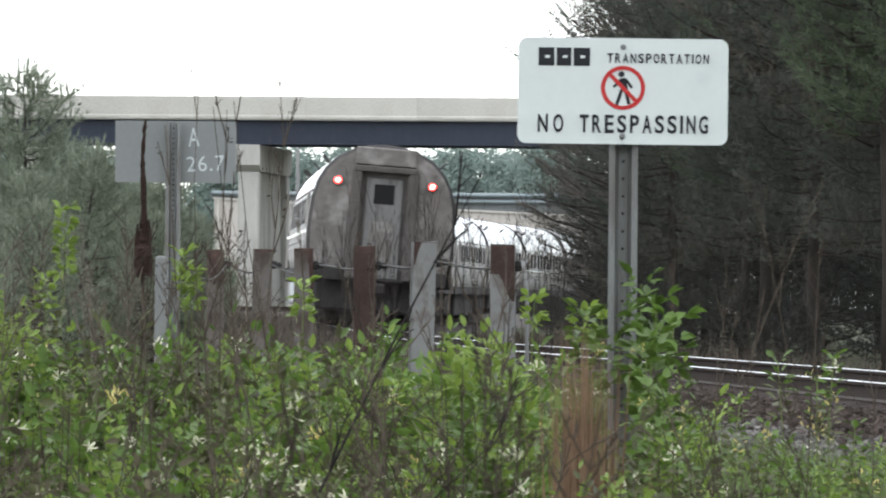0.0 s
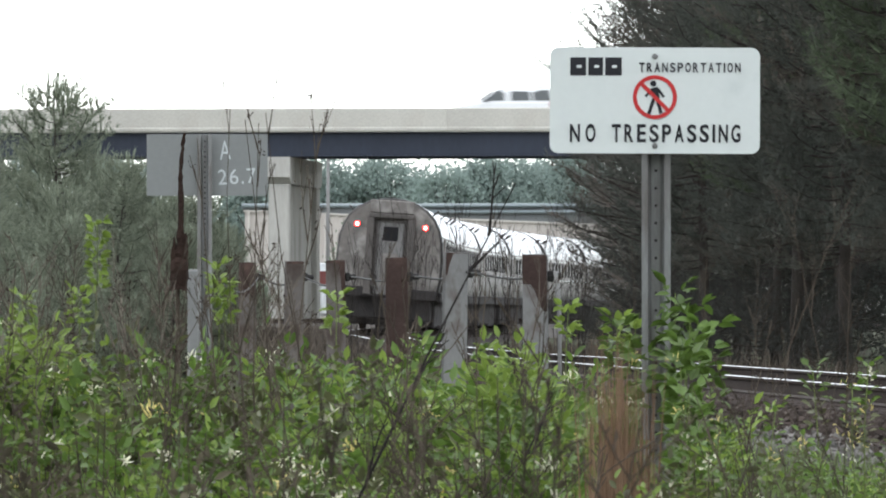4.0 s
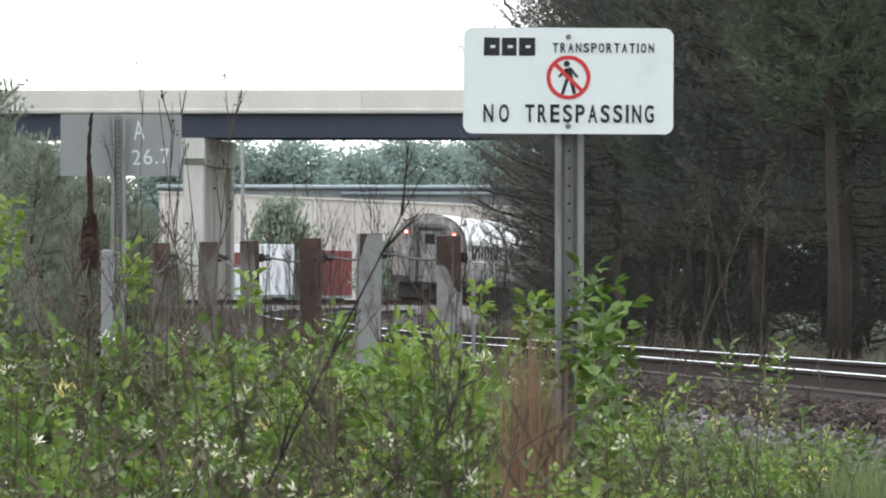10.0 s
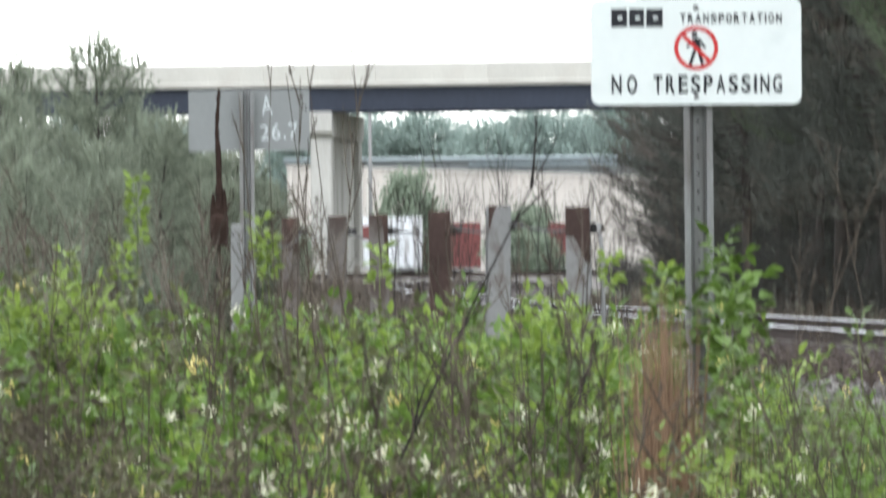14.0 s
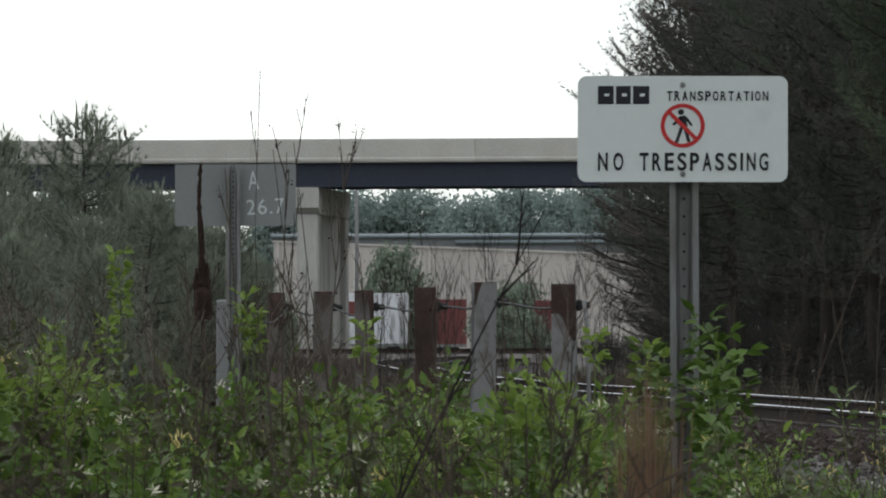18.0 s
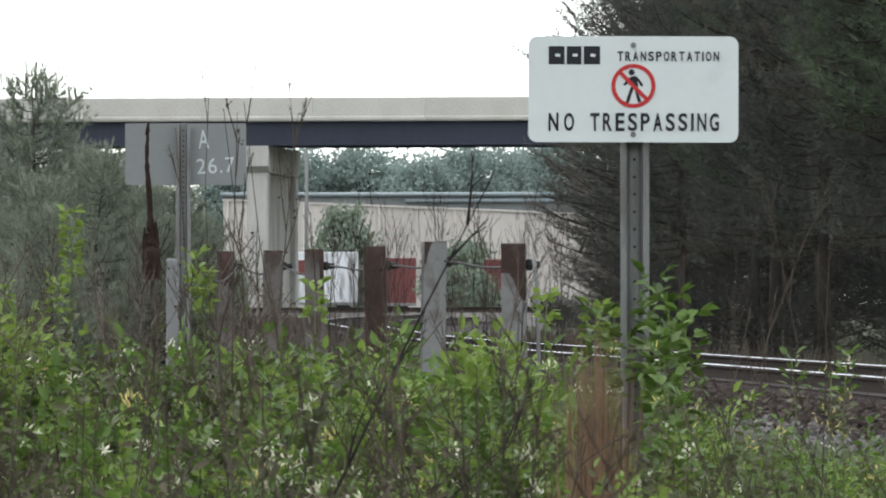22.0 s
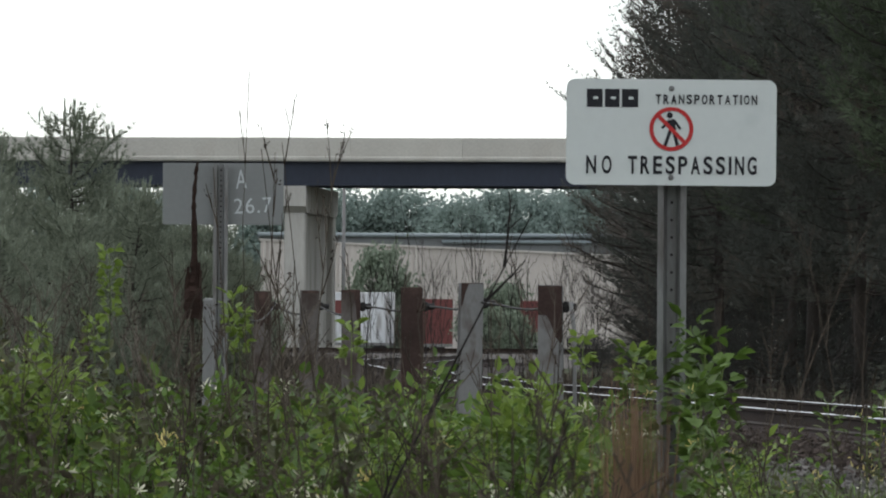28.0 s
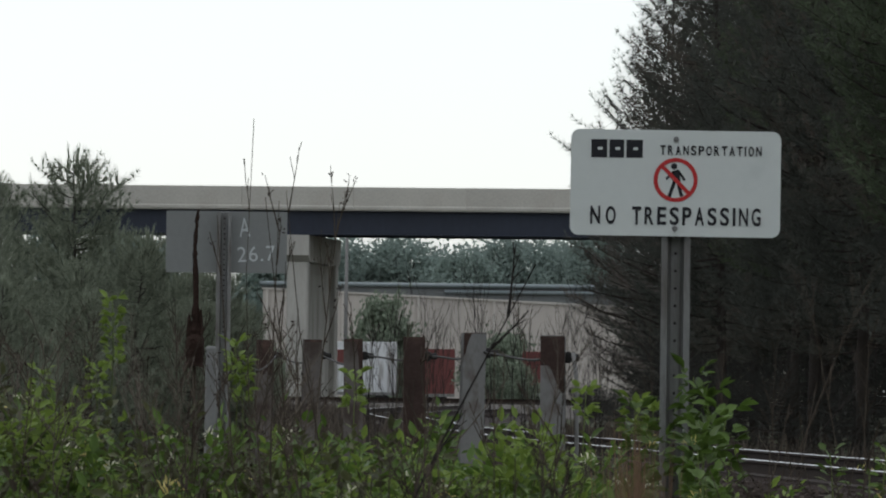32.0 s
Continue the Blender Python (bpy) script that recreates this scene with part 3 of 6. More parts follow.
build_gravel(3, 10500, -4.4, -2.15, "gravel", "loose grey crushed stone beside the rails")
build_gravel(4, 7000, -2.3, -0.85, "rusty_gravel", "rust-brown crushed stone round the sleeper ends")


# ---- the road bridge ----
BRIDGE = pose(-6.1, 300.0, 0, 0, 0, -4.5)
B_TOP, B_DECK, B_LIP = 11.10, 10.14, 10.06


def build_bridge():
    br = thing("road_bridge", "concrete road bridge on dark steel girders over the railway", "bridge", BRIDGE, kind="structure")
    barrier = [(-0.045, B_LIP), (0.46, B_LIP), (0.46, B_DECK + 0.05), (0.36, B_DECK + 0.25), (0.28, B_TOP - 0.02), (0.24, B_TOP), (0.04, B_TOP), (0, B_TOP - 0.04), (0, B_LIP + 0.17), (-0.045, B_LIP + 0.12)]
    v, f = extrude_profile(barrier, "x", 0.006, 5.2 - 0.006)
    near = mesh_of("barrier_panel", v, f, M["concrete"])
    v, f = extrude_profile([(12.4 - p, q) for p, q in barrier][::-1], "x", 0.004, 5.2 - 0.004)
    far = mesh_of("barrier_panel", v, f, M["concrete"])
    for k in range(-16, 16):
        put("barrier_panel", near, br, m=pose(k * 5.2 + 1.1, 0, 0.004 * ((k * 7) % 3)))
        put("barrier_panel", far, br, m=pose(k * 5.2 + 1.1, 0, 0))
    part("deck", box(-84, 84, 0.03, 12.37, B_LIP - 0.06, B_DECK - 0.03), M["concrete"], br)
    part("road_surface", box(-170, 170, 0.47, 11.9, B_DECK - 0.03, B_DECK), M["asphalt"], br, "worn asphalt")
    for y in (0.42, 3.2, 6.2, 9.2, 11.9):
        prof = [(-0.22, 0), (0.22, 0), (0.22, 0.05), (0.02, 0.06), (0.02, 1.06), (0.22, 1.08), (0.22, 1.12), (-0.22, 1.12), (-0.22, 1.08), (-0.02, 1.06), (-0.02, 0.06), (-0.22, 0.05)]
        z0 = B_LIP - 0.06 - 1.12
        if y > 5:
            prof = [(p, max(q, 0.16) if q < 0.1 else q) for p, q in prof]
        v, f = extrude_profile([(y + p, z0 + q) for p, q in prof], "x", -84, 84)
        put("girder", mesh_of("girder", v, f, M["girder"]), br)
    z1 = B_LIP - 0.06 - 1.12
    for px in (-30.0, -1.53, 28.4):
        pr = thing("bridge_pier", "concrete bridge pier with a cap beam and rectangular columns", "bridge pier", BRIDGE @ pose(px, 0, 0, 0, 0, -1.7), "bridge piers", "structure")
        cap = [(0.1, z1 - 0.62), (0.1, z1 - 0.01), (11.9, z1 - 0.01), (11.9, z1 - 0.95), (11.3, z1 - 1.25), (0.55, z1 - 1.25), (0.1, z1 - 0.95)]
        v, f = extrude_profile(cap, "x", -0.57, 0.57)
        put("cap_beam", mesh_of("cap_beam", v, f, M["pier_concrete"]), pr)
        for y in (0.45, 10.6):
            part("column", box(-0.49, 0.49, y, y + 1.1, 0.3, z1 - 1.25, 0.06, 1), M["pier_concrete"], pr)
        part("web_wall", box(-0.22, 0.22, 1.56, 10.59, 0.3, z1 - 1.27), M["pier_concrete"], pr, "recessed concrete wall between the columns")
    for sx in (-1, 1):
        x0, x1 = sorted((sx * 84, sx * 170))
        v, f = extrude_profile([(-14, 0.2), (26, 0.2), (12.4, B_DECK - 0.05), (0, B_DECK - 0.05)], "x", x0, x1)
        put("embankment", mesh_of("embankment", v, f, M["earth"]), br, "grassy earth embankment")
    return br


build_bridge()


# ---- the yard behind the bridge ----
def build_shed():
    sh = thing("warehouse", "long beige corrugated metal warehouse with a blue-grey roof", "warehouse")
    x0, x1, y0, top = -14.6, 30.0, 480.0, 9.3

    def eaves(x):
        """The wall's upper edge, which falls along the building."""
        return 9.22 - 0.040 * (x - x0)

    verts, faces = [], []
    n = int((x1 - x0) / 0.125)
    for i in range(n + 1):
        x = x0 + i * 0.125
        dy = 0.045 if (i % 4) in (1, 2) else 0.0
        verts += [(x, y0 - dy, 0.4), (x, y0 - dy, eaves(x))]
    for i in range(n):
        faces.append((2 * i, 2 * i + 2, 2 * i + 3, 2 * i + 1))
    put("front_wall", mesh_of("front_wall", verts, faces, M["shed_wall"]), sh, "beige ribbed metal cladding")
    part("side_wall", box(x0, x0 + 0.15, y0 + 0.1, 520, 0.4, top), M["shed_wall"], sh)
    part("side_wall", box(x1 - 0.15, x1, y0 + 0.1, 520, 0.4, top), M["shed_wall"], sh)
    part("back_wall", box(x0, x1, 519.8, 520, 0.4, top), M["shed_wall"], sh)
    v, f = [], []
    for x in (x0 - 0.1, x1 + 0.1):
        z = eaves(x)
        v += [(x, y0 - 0.2, z - 0.05), (x, y0 - 0.2, z + 0.09), (x, y0 + 0.1, z + 0.09), (x, y0 + 0.1, z - 0.05)]
    f = [(0, 1, 5, 4), (1, 2, 6, 5), (2, 3, 7, 6), (3, 0, 4, 7), (0, 3, 2, 1), (4, 5, 6, 7)]
    put("eaves_trim", mesh_of("eaves_trim", v, f, M["shed_trim"]), sh, "pale metal strip below the roof")
    v = []
    for x in (x0 - 0.1, x1 + 0.1):
        z = eaves(x) + 0.09
        v += [(x, y0 - 0.12, z), (x, y0 - 0.12, top + 0.25), (x, y0 + 0.1, top + 0.25), (x, y0 + 0.1, z)]
    put("fascia", mesh_of("fascia", v, f, M["shed_fascia"]), sh, "grey metal fascia that widens along the wall")
    for k in range(9):
        x = x0 + 0.3 + k * 5.6
        part("downpipe", cyl(0.09, 0.4, eaves(x) - 0.06, 8), M["shed_trim"], sh, m=pose(x, y0 - 0.13, 0))
    prof = [(y0 + 0.1, top + 0.1), (y0 + 0.1, top + 0.28), (500, top + 0.75), (520.2, top + 0.28), (520.2, top + 0.1)]
    v, f = extrude_profile(prof, "x", x0 - 0.3, x1 + 0.3)
    put("roof", mesh_of("roof", v, f, M["shed_roof"]), sh, "blue-grey metal roof")
    for z, r, xa in ((top + 0.30, 0.17, x0 - 0.2), (top - 0.16, 0.15, -1.2)):
        part("roof_pipe", cyl(r, xa, x1 + 0.2, 12), M["shed_roof"], sh, "blue-grey metal pipe along the roof's edge", True, pose(0, y0 - 0.32, z, 0, 90, 0))
    return sh


build_shed()


def trailer(label, x0, x1, y, z0, z1, mat, ribs):
    t = thing("box_trailer", label, "trailer", pose((x0 + x1) / 2, y, 0), "trailers in the yard")
    w = (x1 - x0) / 2
    part("body", box(-w, w, 0, 2.5, z0, z1, 0.05, 2), M[mat], t)
    for k in range(ribs):
        x = -w + 0.2 + k * (2 * w - 0.4) / (ribs - 1)
        part("rib", box(x - 0.035, x + 0.035, -0.035, -0.002, z0 + 0.12, z1 - 0.12), M[mat], t)
    part("bottom_rail", box(-w, w, -0.05, -0.003, z0 - 0.08, z0 + 0.1), M["galvanised"], t)
    for x in (-w + 0.9, w - 0.9):
        for yy in (0.15, 2.1):
            part("wheel", cyl(0.5, -0.12, 0.12, 16, bevel=0.03), M["tyre"], t, m=pose(x, yy, 0.62 + 0.5, 90, 0, 0))
    return t


trailer("white ribbed box trailer parked in the yard", -9.6, -3.9, 400, 1.55, 4.75, "white_box", 12)
trailer("dark red box trailer parked in the yard", -3.0, -0.3, 398, 1.5, 4.35, "red_box", 5)
trailer("dark red box trailer parked behind shrubs", 3.9, 5.1, 404, 1.6, 4.3, "red_box", 4)
trailer("white box trailer parked beside the warehouse end", -17.6, -15.4, 455, 1.2, 4.4, "white_box", 6)
for px, pw in ((-7.1, 1.1),):
    pl = thing("red_panel", "red panel on the side of a white trailer", "panel", pose(px, 399.93, 3.35))
    part("board", box(-pw / 2, pw / 2, -0.02, 0.02, 0, 0.9, 0.01, 1), M["red_box"], pl)


def build_pole():
    p = thing("utility_pole", "slim grey utility pole in front of the warehouse", "utility pole", pose(-7.75, 440, 0.6))
    part("pole", cyl(0.16, 0, 12.5, 10, 0.11), M["wood_pole"], p, smooth=True)
    part("crossarm", box(-1.1, 1.1, -0.06, 0.06, 11.7, 11.85, 0.01, 1), M["wood_pole"], p)


build_pole()


# ---- signs ----
def glyph(text, width, height, material, bold):
    """One character, or several in a row, scaled to a width and a height, in the plane x-z and read from -y."""
    cu = bpy.data.curves.new("glyph", "FONT")
    cu.body, cu.extrude, cu.offset, cu.space_character = text, 0.01, bold, 1.12
    tmp = bpy.data.objects.new("tmp", cu)
    scene.collection.objects.link(tmp)
    bpy.context.view_layer.update()
    me = bpy.data.meshes.new_from_object(tmp.evaluated_get(bpy.context.evaluated_depsgraph_get()))
    bpy.data.objects.remove(tmp)
    co = np.array([v.co[:] for v in me.vertices])
    lo, hi = co.min(0), co.max(0)
    for v in me.vertices:
        v.co = ((v.co.x - lo[0]) / (hi[0] - lo[0]) * width, -(v.co.z + 0.01) * 0.08, (v.co.y - lo[1]) / (hi[1] - lo[1]) * height)
    me.materials.clear()
    me.materials.append(material)
    return me


def lettering(name, text, width, height, material, parent, at, label="", bold=0.006):
    """Raised painted characters, all in one piece."""
    return put(name, glyph(text, width, height, material, bold), parent, label, at)


def road_letters(text, cell, gap, height, material, parent, x, y, z, bold=0.022):
    """Road-sign capitals: each letter its own piece, of one width and evenly spaced (the I is a bare stroke)."""
    kept = {}
    for ch in text:
        w = height * 0.155 if ch == "I" else cell
        if ch not in kept:
            kept[ch] = glyph(ch, w, height, material, bold)
        put("letter", kept[ch], parent, m=pose(x, y, z))
        x += w + gap


def plate_bm(w, h, r, t=0.003, seg=6):
    """A sheet with rounded corners in the plane x-z, its face at y = 0."""
    bm = bmesh.new()
    pts = []
    for cx, cz, a0 in ((w / 2 - r, h / 2 - r, 0), (-w / 2 + r, h / 2 - r, 90), (-w / 2 + r, -h / 2 + r, 180), (w / 2 - r, -h / 2 + r, 270)):
        for k in range(seg + 1):
            a = radians(a0 + 90 * k / seg)
            pts.append((cx + r * math.cos(a), cz + r * math.sin(a)))
    f = bm.faces.new([bm.verts.new((x, 0, z)) for x, z in pts])
    ext = bmesh.ops.extrude_face_region(bm, geom=[f])
    for v in ext["geom"]:
        if isinstance(v, bmesh.types.BMVert):
            v.co.y += t
    bmesh.ops.recalc_face_normals(bm, faces=bm.faces[:])
    return bm


def bars(segments, width, y, thick=0.0008):
    """Flat strips between pairs of points of the plane x-z."""
    s = Soup()
    for (x0, z0), (x1, z1), w in segments:
        d = Vector((x1 - x0, 0, z1 - z0)).normalized()
        n = Vector((-d.z, 0, d.x)) * (w or width) / 2
        a, b = Vector((x0, y, z0)), Vector((x1, y, z1))
        back = Vector((0, thick, 0))
        v = [a - n, b - n, b + n, a + n]
        s.add(v + [p + back for p in v], [(0, 1, 2, 3), (7, 6, 5, 4), (0, 4, 5, 1), (1, 5, 6, 2), (2, 6, 7, 3), (3, 7, 4, 0)])
    return s


def ring(r0, r1, y, thick=0.0008, seg=40):
    """A flat annulus in the plane x-z (a disc where r0 is nought)."""
    s = Soup()
    r0 = max(r0, 0.0002)
    v = []
    for yy in (y, y + thick):
        for r in (r0, r1):
            v += [(r * math.cos(2 * math.pi * k / seg), yy, r * math.sin(2 * math.pi * k / seg)) for k in range(seg)]
    f = []
    for k in range(seg):
        j = (k + 1) % seg
        f += [(k, seg + k, seg + j, j), (2 * seg + j, 3 * seg + j, 3 * seg + k, 2 * seg + k), (seg + k, 3 * seg + k, 3 * seg + j, seg + j), (j, 2 * seg + j, 2 * seg + k, k)]
    s.add(v, f)
    return s


def u_post(parent, h0, h1, w=0.080, holes=True, step=0.026, hole_from=None):
    """A ribbed U-channel post with its open side towards -y and a row of dark discs for the holes in its web."""
    d = 0.034
    prof = [(-w / 2, -d), (-w / 2 + 0.018, -d), (-w / 2 + 0.024, -0.006), (-0.004 - 0.008, 0), (0.012, 0), (w / 2 - 0.024, -0.006), (w / 2 - 0.018, -d), (w / 2, -d), (w / 2, -d + 0.005), (w / 2 - 0.014, -d + 0.005), (w / 2 - 0.020, 0.002), (0.012, 0.006), (-0.012, 0.006), (-w / 2 + 0.020, 0.002), (-w / 2 + 0.014, -d + 0.005), (-w / 2, -d + 0.005)]
    v, f = extrude_profile(prof, "z", h0, h1)
    put("channel", mesh_of("channel", v, f, M["galvanised"]), parent, "weathered galvanised steel")
    if holes:
        z = h0 + 0.02 if hole_from is None else hole_from
        # the dark inside of each hole is painted as a flat disc
        disc = cyl(0.0045, -0.0012, 0.0012, 8)
        me = bpy.data.meshes.new("punched_hole")
        disc.to_mesh(me)
        disc.free()
        me.materials.append(M["grime_shade"])
        while z < h1 - 0.01:
            put("punched_hole", me, parent, m=pose(0, -0.0005, z, 90, 0, 0))
            z += step


def build_warning_sign():
    cx, cz, w, h = 0.6145, 2.2185, 0.610, 0.308
    g = ground_z(cx, 18.88)
    post = thing("sign_post", "weathered galvanised U-channel post set in the ground", "post", pose(cx + 0.004, 18.90, 0))
    u_post(post, g - 0.1, cz + 0.145, 0.084, step=0.0508, hole_from=1.0)
    sg = thing("warning_sign", "white metal warning sign with black lettering and a red ring", "sign", pose(cx, 18.85, cz, 0, 0.25, 0))
    part("plate", plate_bm(w, h, 0.026), M["sign_white"], sg, "white sheet with rounded corners")
    k = w / 372.0
    ox, oz = 931 + 186, 88 + 94

    def at(px, py):
        return (px - ox) * k, -(py - oz) * k

    # the company's mark, as plain dark blocks
    for a, b in ((967, 995), (999, 1025), (1029, 1058)):
        x0, z0 = at(a, 138)
        x1, z1 = at(b, 106)
        bm = box(x0, x1, -0.0012, -0.0002, z0, z1, 0.0003, 1)
        part("mark_block", bm, M["sign_black"], sg)
        xm, zm = at((a + b) / 2, 122)
        part("mark_slit", box(xm - 0.004, xm + 0.010, -0.0016, -0.0013, zm - 0.004, zm + 0.004), M["sign_white"], sg)
    for text, px, py, cell, gap, h in (("TRANSPORTATION", 1089, 132, 9.7, 3.9, 17), ("NO", 967, 256, 17.5, 10, 32), ("TRESPASSING", 1041, 256, 16.0, 6.25, 32)):
        x, z = at(px, py)
        road_letters(text, cell * k, gap * k, h * k, M["sign_black"], sg, x, -0.0002, z)
    x, z = at(1117, 176)
    m = pose(x, 0, z)
    dot = ring(0.0, 5.5 * k, -0.0010, seg=16)
    dot.v = [(p[0] - 3 * k, p[1], p[2] + 24 * k) for p in dot.v]
    put("symbol_dot", dot.mesh("symbol_dot", M["sign_black"]), sg, m=m)
    seg = [((-1 * k, 17 * k), (3 * k, -3 * k), 12 * k), ((-2 * k, -3 * k), (-11 * k, -30 * k), 6 * k), ((4 * k, -3 * k), (11 * k, -29 * k), 6 * k),
           ((-3 * k, 15 * k), (-17 * k, 1 * k), 4.5 * k), ((5 * k, 15 * k), (16 * k, 0), 4.5 * k)]
    for s in seg:
        put("symbol_bar", bars([s], 0.01, -0.0010).mesh("symbol_bar", M["sign_black"]), sg, m=m)
    put("red_ring", ring(32 * k, 39 * k, -0.0018).mesh("red_ring", M["sign_red"]), sg, m=m)
    put("red_slash", bars([((-25 * k, 25 * k), (25 * k, -25 * k), 7 * k)], 0.01, -0.0017).mesh("red_slash", M["sign_red"]), sg, m=m)
    for px, py in ((1117, 104), (1117, 262)):
        x, z = at(px, py)
        part("bolt", cyl(0.009, -0.001, 0.006, 8, 0.007), M["galvanised"], sg, "zinc bolt head", m=pose(x, 0, z, 90, 0, 0))


build_warning_sign()


def build_milepost():
    cx, y, cz = -1.197, 33.0, 2.357
    post = thing("milepost_post", "galvanised U-channel post carrying a milepost plate", "post", pose(cx - 0.011, y - 0.02, 0))
    u_post(post, ground_z(cx, y) - 0.1, cz + 0.152, 0.074, step=0.0262, hole_from=1.9)
    mp = thing("milepost_plate", "grey metal milepost plate with hand-painted white characters", "sign", pose(cx, y, cz))
    part("plate", plate_bm(0.614, 0.313, 0.004, 0.003, 2), M["sign_back"], mp)
    k = 0.614 / 214
    for name, text, x0, y0, w, h in (("letter", "A", 390, 283, 19, 33), ("number", "26.7", 387, 328, 67, 27)):
        lettering(name, text, w * k, h * k, M["chalk"], mp, pose((x0 - 367) * k, -0.0003, -(y0 - 292.5) * k, 0, -3, 0), bold=0.0)
    for z in (0.10, -0.10):
        part("bolt", cyl(0.008, 0.0, 0.010, 8), M["galvanised"], mp, m=pose(-0.011, -0.018, z, 90, 0, 0))
    st = thing("concrete_marker", "short pale concrete post beside the milepost", "post", pose(-1.21 * 35 / 33 - 0.03, 35, 0))
    part("shaft", box(-0.06, 0.06, -0.06, 0.06, 0.2, 1.84, 0.012, 2), M["post_concrete"], st)


build_milepost()

# ---- guard posts with a cable ----
GUARD = [(-1.745, 58.0, 2.06, 4), (-1.282, 55.0, 2.045, 5), (-0.823, 51.0, 2.02, 6), (-0.306, 45.5, 1.99, 1), (0.050, 43.0, 2.005, 0), (0.581, 40.0, 1.963, 3)]


def guard_post(x, y, top, look_of):
    """A steel H-section post, rust-red at the head and grey below, as wide as 0.15 m."""
    p = thing("guard_post", "steel H-section guard post with a rusty head and grey flaking paint" if look_of != 1 else "steel H-section guard post rusted brown all over", "post", pose(x, y, 0, rnd.uniform(-1, 1), rnd.uniform(-1, 1), rnd.uniform(-8, 8)), "guard posts by the track")
    w, t = 0.075, 0.009
    prof = [(-w, -w), (w, -w), (w, -w + t), (t / 2, -w + t), (t / 2, w - t), (w, w - t), (w, w), (-w, w), (-w, w - t), (-t / 2, w - t), (-t / 2, -w + t), (-w, -w + t)]
    g = ground_z(x, y) - 0.1
    v, f = extrude_profile(prof, "z", g, top)
    for i, c in enumerate(v):
        if c[2] > top - 0.01:
            v[i] = (c[0], c[1], top + rnd.uniform(-0.006, 0.006))
    put("shaft", mesh_of("shaft", v, f, M[{1: "post_rust", 4: "post_brown", 5: "post_brown", 6: "post_brown"}.get(look_of, "post_grey")]), p, "rust-brown steel" if look_of == 1 else "grey flaking paint")
    depth = {0: 0.2, 1: 0.0, 3: 0.20, 4: 0.30, 5: 0.02, 6: 0.30}[look_of]
    if depth:
        # a rusted area with a ragged lower edge, a hair proud of the flange
        n = 12
        pts = [(-w, top), (w, top)]
        for k in range(n + 1):
            x_ = w - 2 * w * k / n
            run = depth * rnd.uniform(0.92, 1.06)
            if look_of == 3:
                run = depth * 0.9 + 0.17 * smooth(-0.03, 0.06, x_) * rnd.uniform(0.95, 1.0)
            if look_of == 0:
                run = 0.004 + 0.16 * smooth(0.02, 0.075, -x_) * rnd.uniform(0.8, 1.0)
            if look_of == 6:
                run = 0.02 + 0.42 * smooth(0.02, 0.07, x_) * rnd.uniform(0.9, 1.0)
            pts.append((x_, top - run))
        v, f = extrude_profile(pts, "y", -w - 0.0022, -w - 0.0004)
        put("rust_patch", mesh_of("rust_patch", v, f, M["post_rust"]), p, "rust-brown patch with a ragged edge")
    part("bracket", box(0.075, 0.115, -0.05, 0.03, top - 0.165, top - 0.095, 0.012, 2), M["cable"], p, "dark cable bracket")
    part("hook", cyl(0.022, -0.03, 0.05, 8), M["cable"], p, m=pose(0.11, -0.03, top - 0.13, 0, 90, 0))
    return p


for row in GUARD:
    guard_post(*row)


def build_cable():
    c = thing("guard_cable", "sagging rusty steel cable strung between the guard posts", "cable")
    ends = [(-1.24, 34.95, 1.80)] + [(x + 0.11, y - 0.09, top - 0.13) for x, y, top, _ in GUARD]
    for a, b in zip(ends, ends[1:]):
        a, b = Vector(a), Vector(b)
        pts = []
        for k in range(13):
            u = k / 12
            p = a.lerp(b, u)
            p.z -= (0.025 if a.x > -0.9 else 0.065) * 4 * u * (1 - u) * (1.6 if a.y < 40 else 1)
            p.z += 0.006 * math.sin(u * 9)
            pts.append(p)
        v, f = tube(pts, [0.008] * 13, 6)
        put("cable_span", mesh_of("cable_span", v, f, M["cable"], smooth=True), c)
    x, y, top, _ = GUARD[-1]
    v, f = tube([(x + 0.11, y - 0.09, top - 0.1), (x + 0.135, y - 0.1, top - 0.3), (x + 0.14, y - 0.1, 0.6)], [0.014, 0.013, 0.013], 6)
    put("cable_tail", mesh_of("cable_tail", v, f, M["post_grey"], smooth=True), c, "loose grey cable end hanging down")


build_cable()

# ---- the train ----
CAR_HALF = [(0.0, 1.02), (1.30, 1.02), (1.50, 1.16), (1.58, 1.5), (1.60, 2.0), (1.585, 2.35), (1.55, 2.75), (1.46, 3.1), (1.30, 3.4), (1.05, 3.66), (0.72, 3.84), (0.36, 3.94), (0.0, 3.97)]
CAR_LEN = 19.1


def ring_pts(scale=1.0, dz=0.0):
    r = [(x * scale, 2.3 + (z - 2.3) * scale + dz) for x, z in CAR_HALF]
    return r + [(-x, z) for x, z in r[-2:0:-1]]


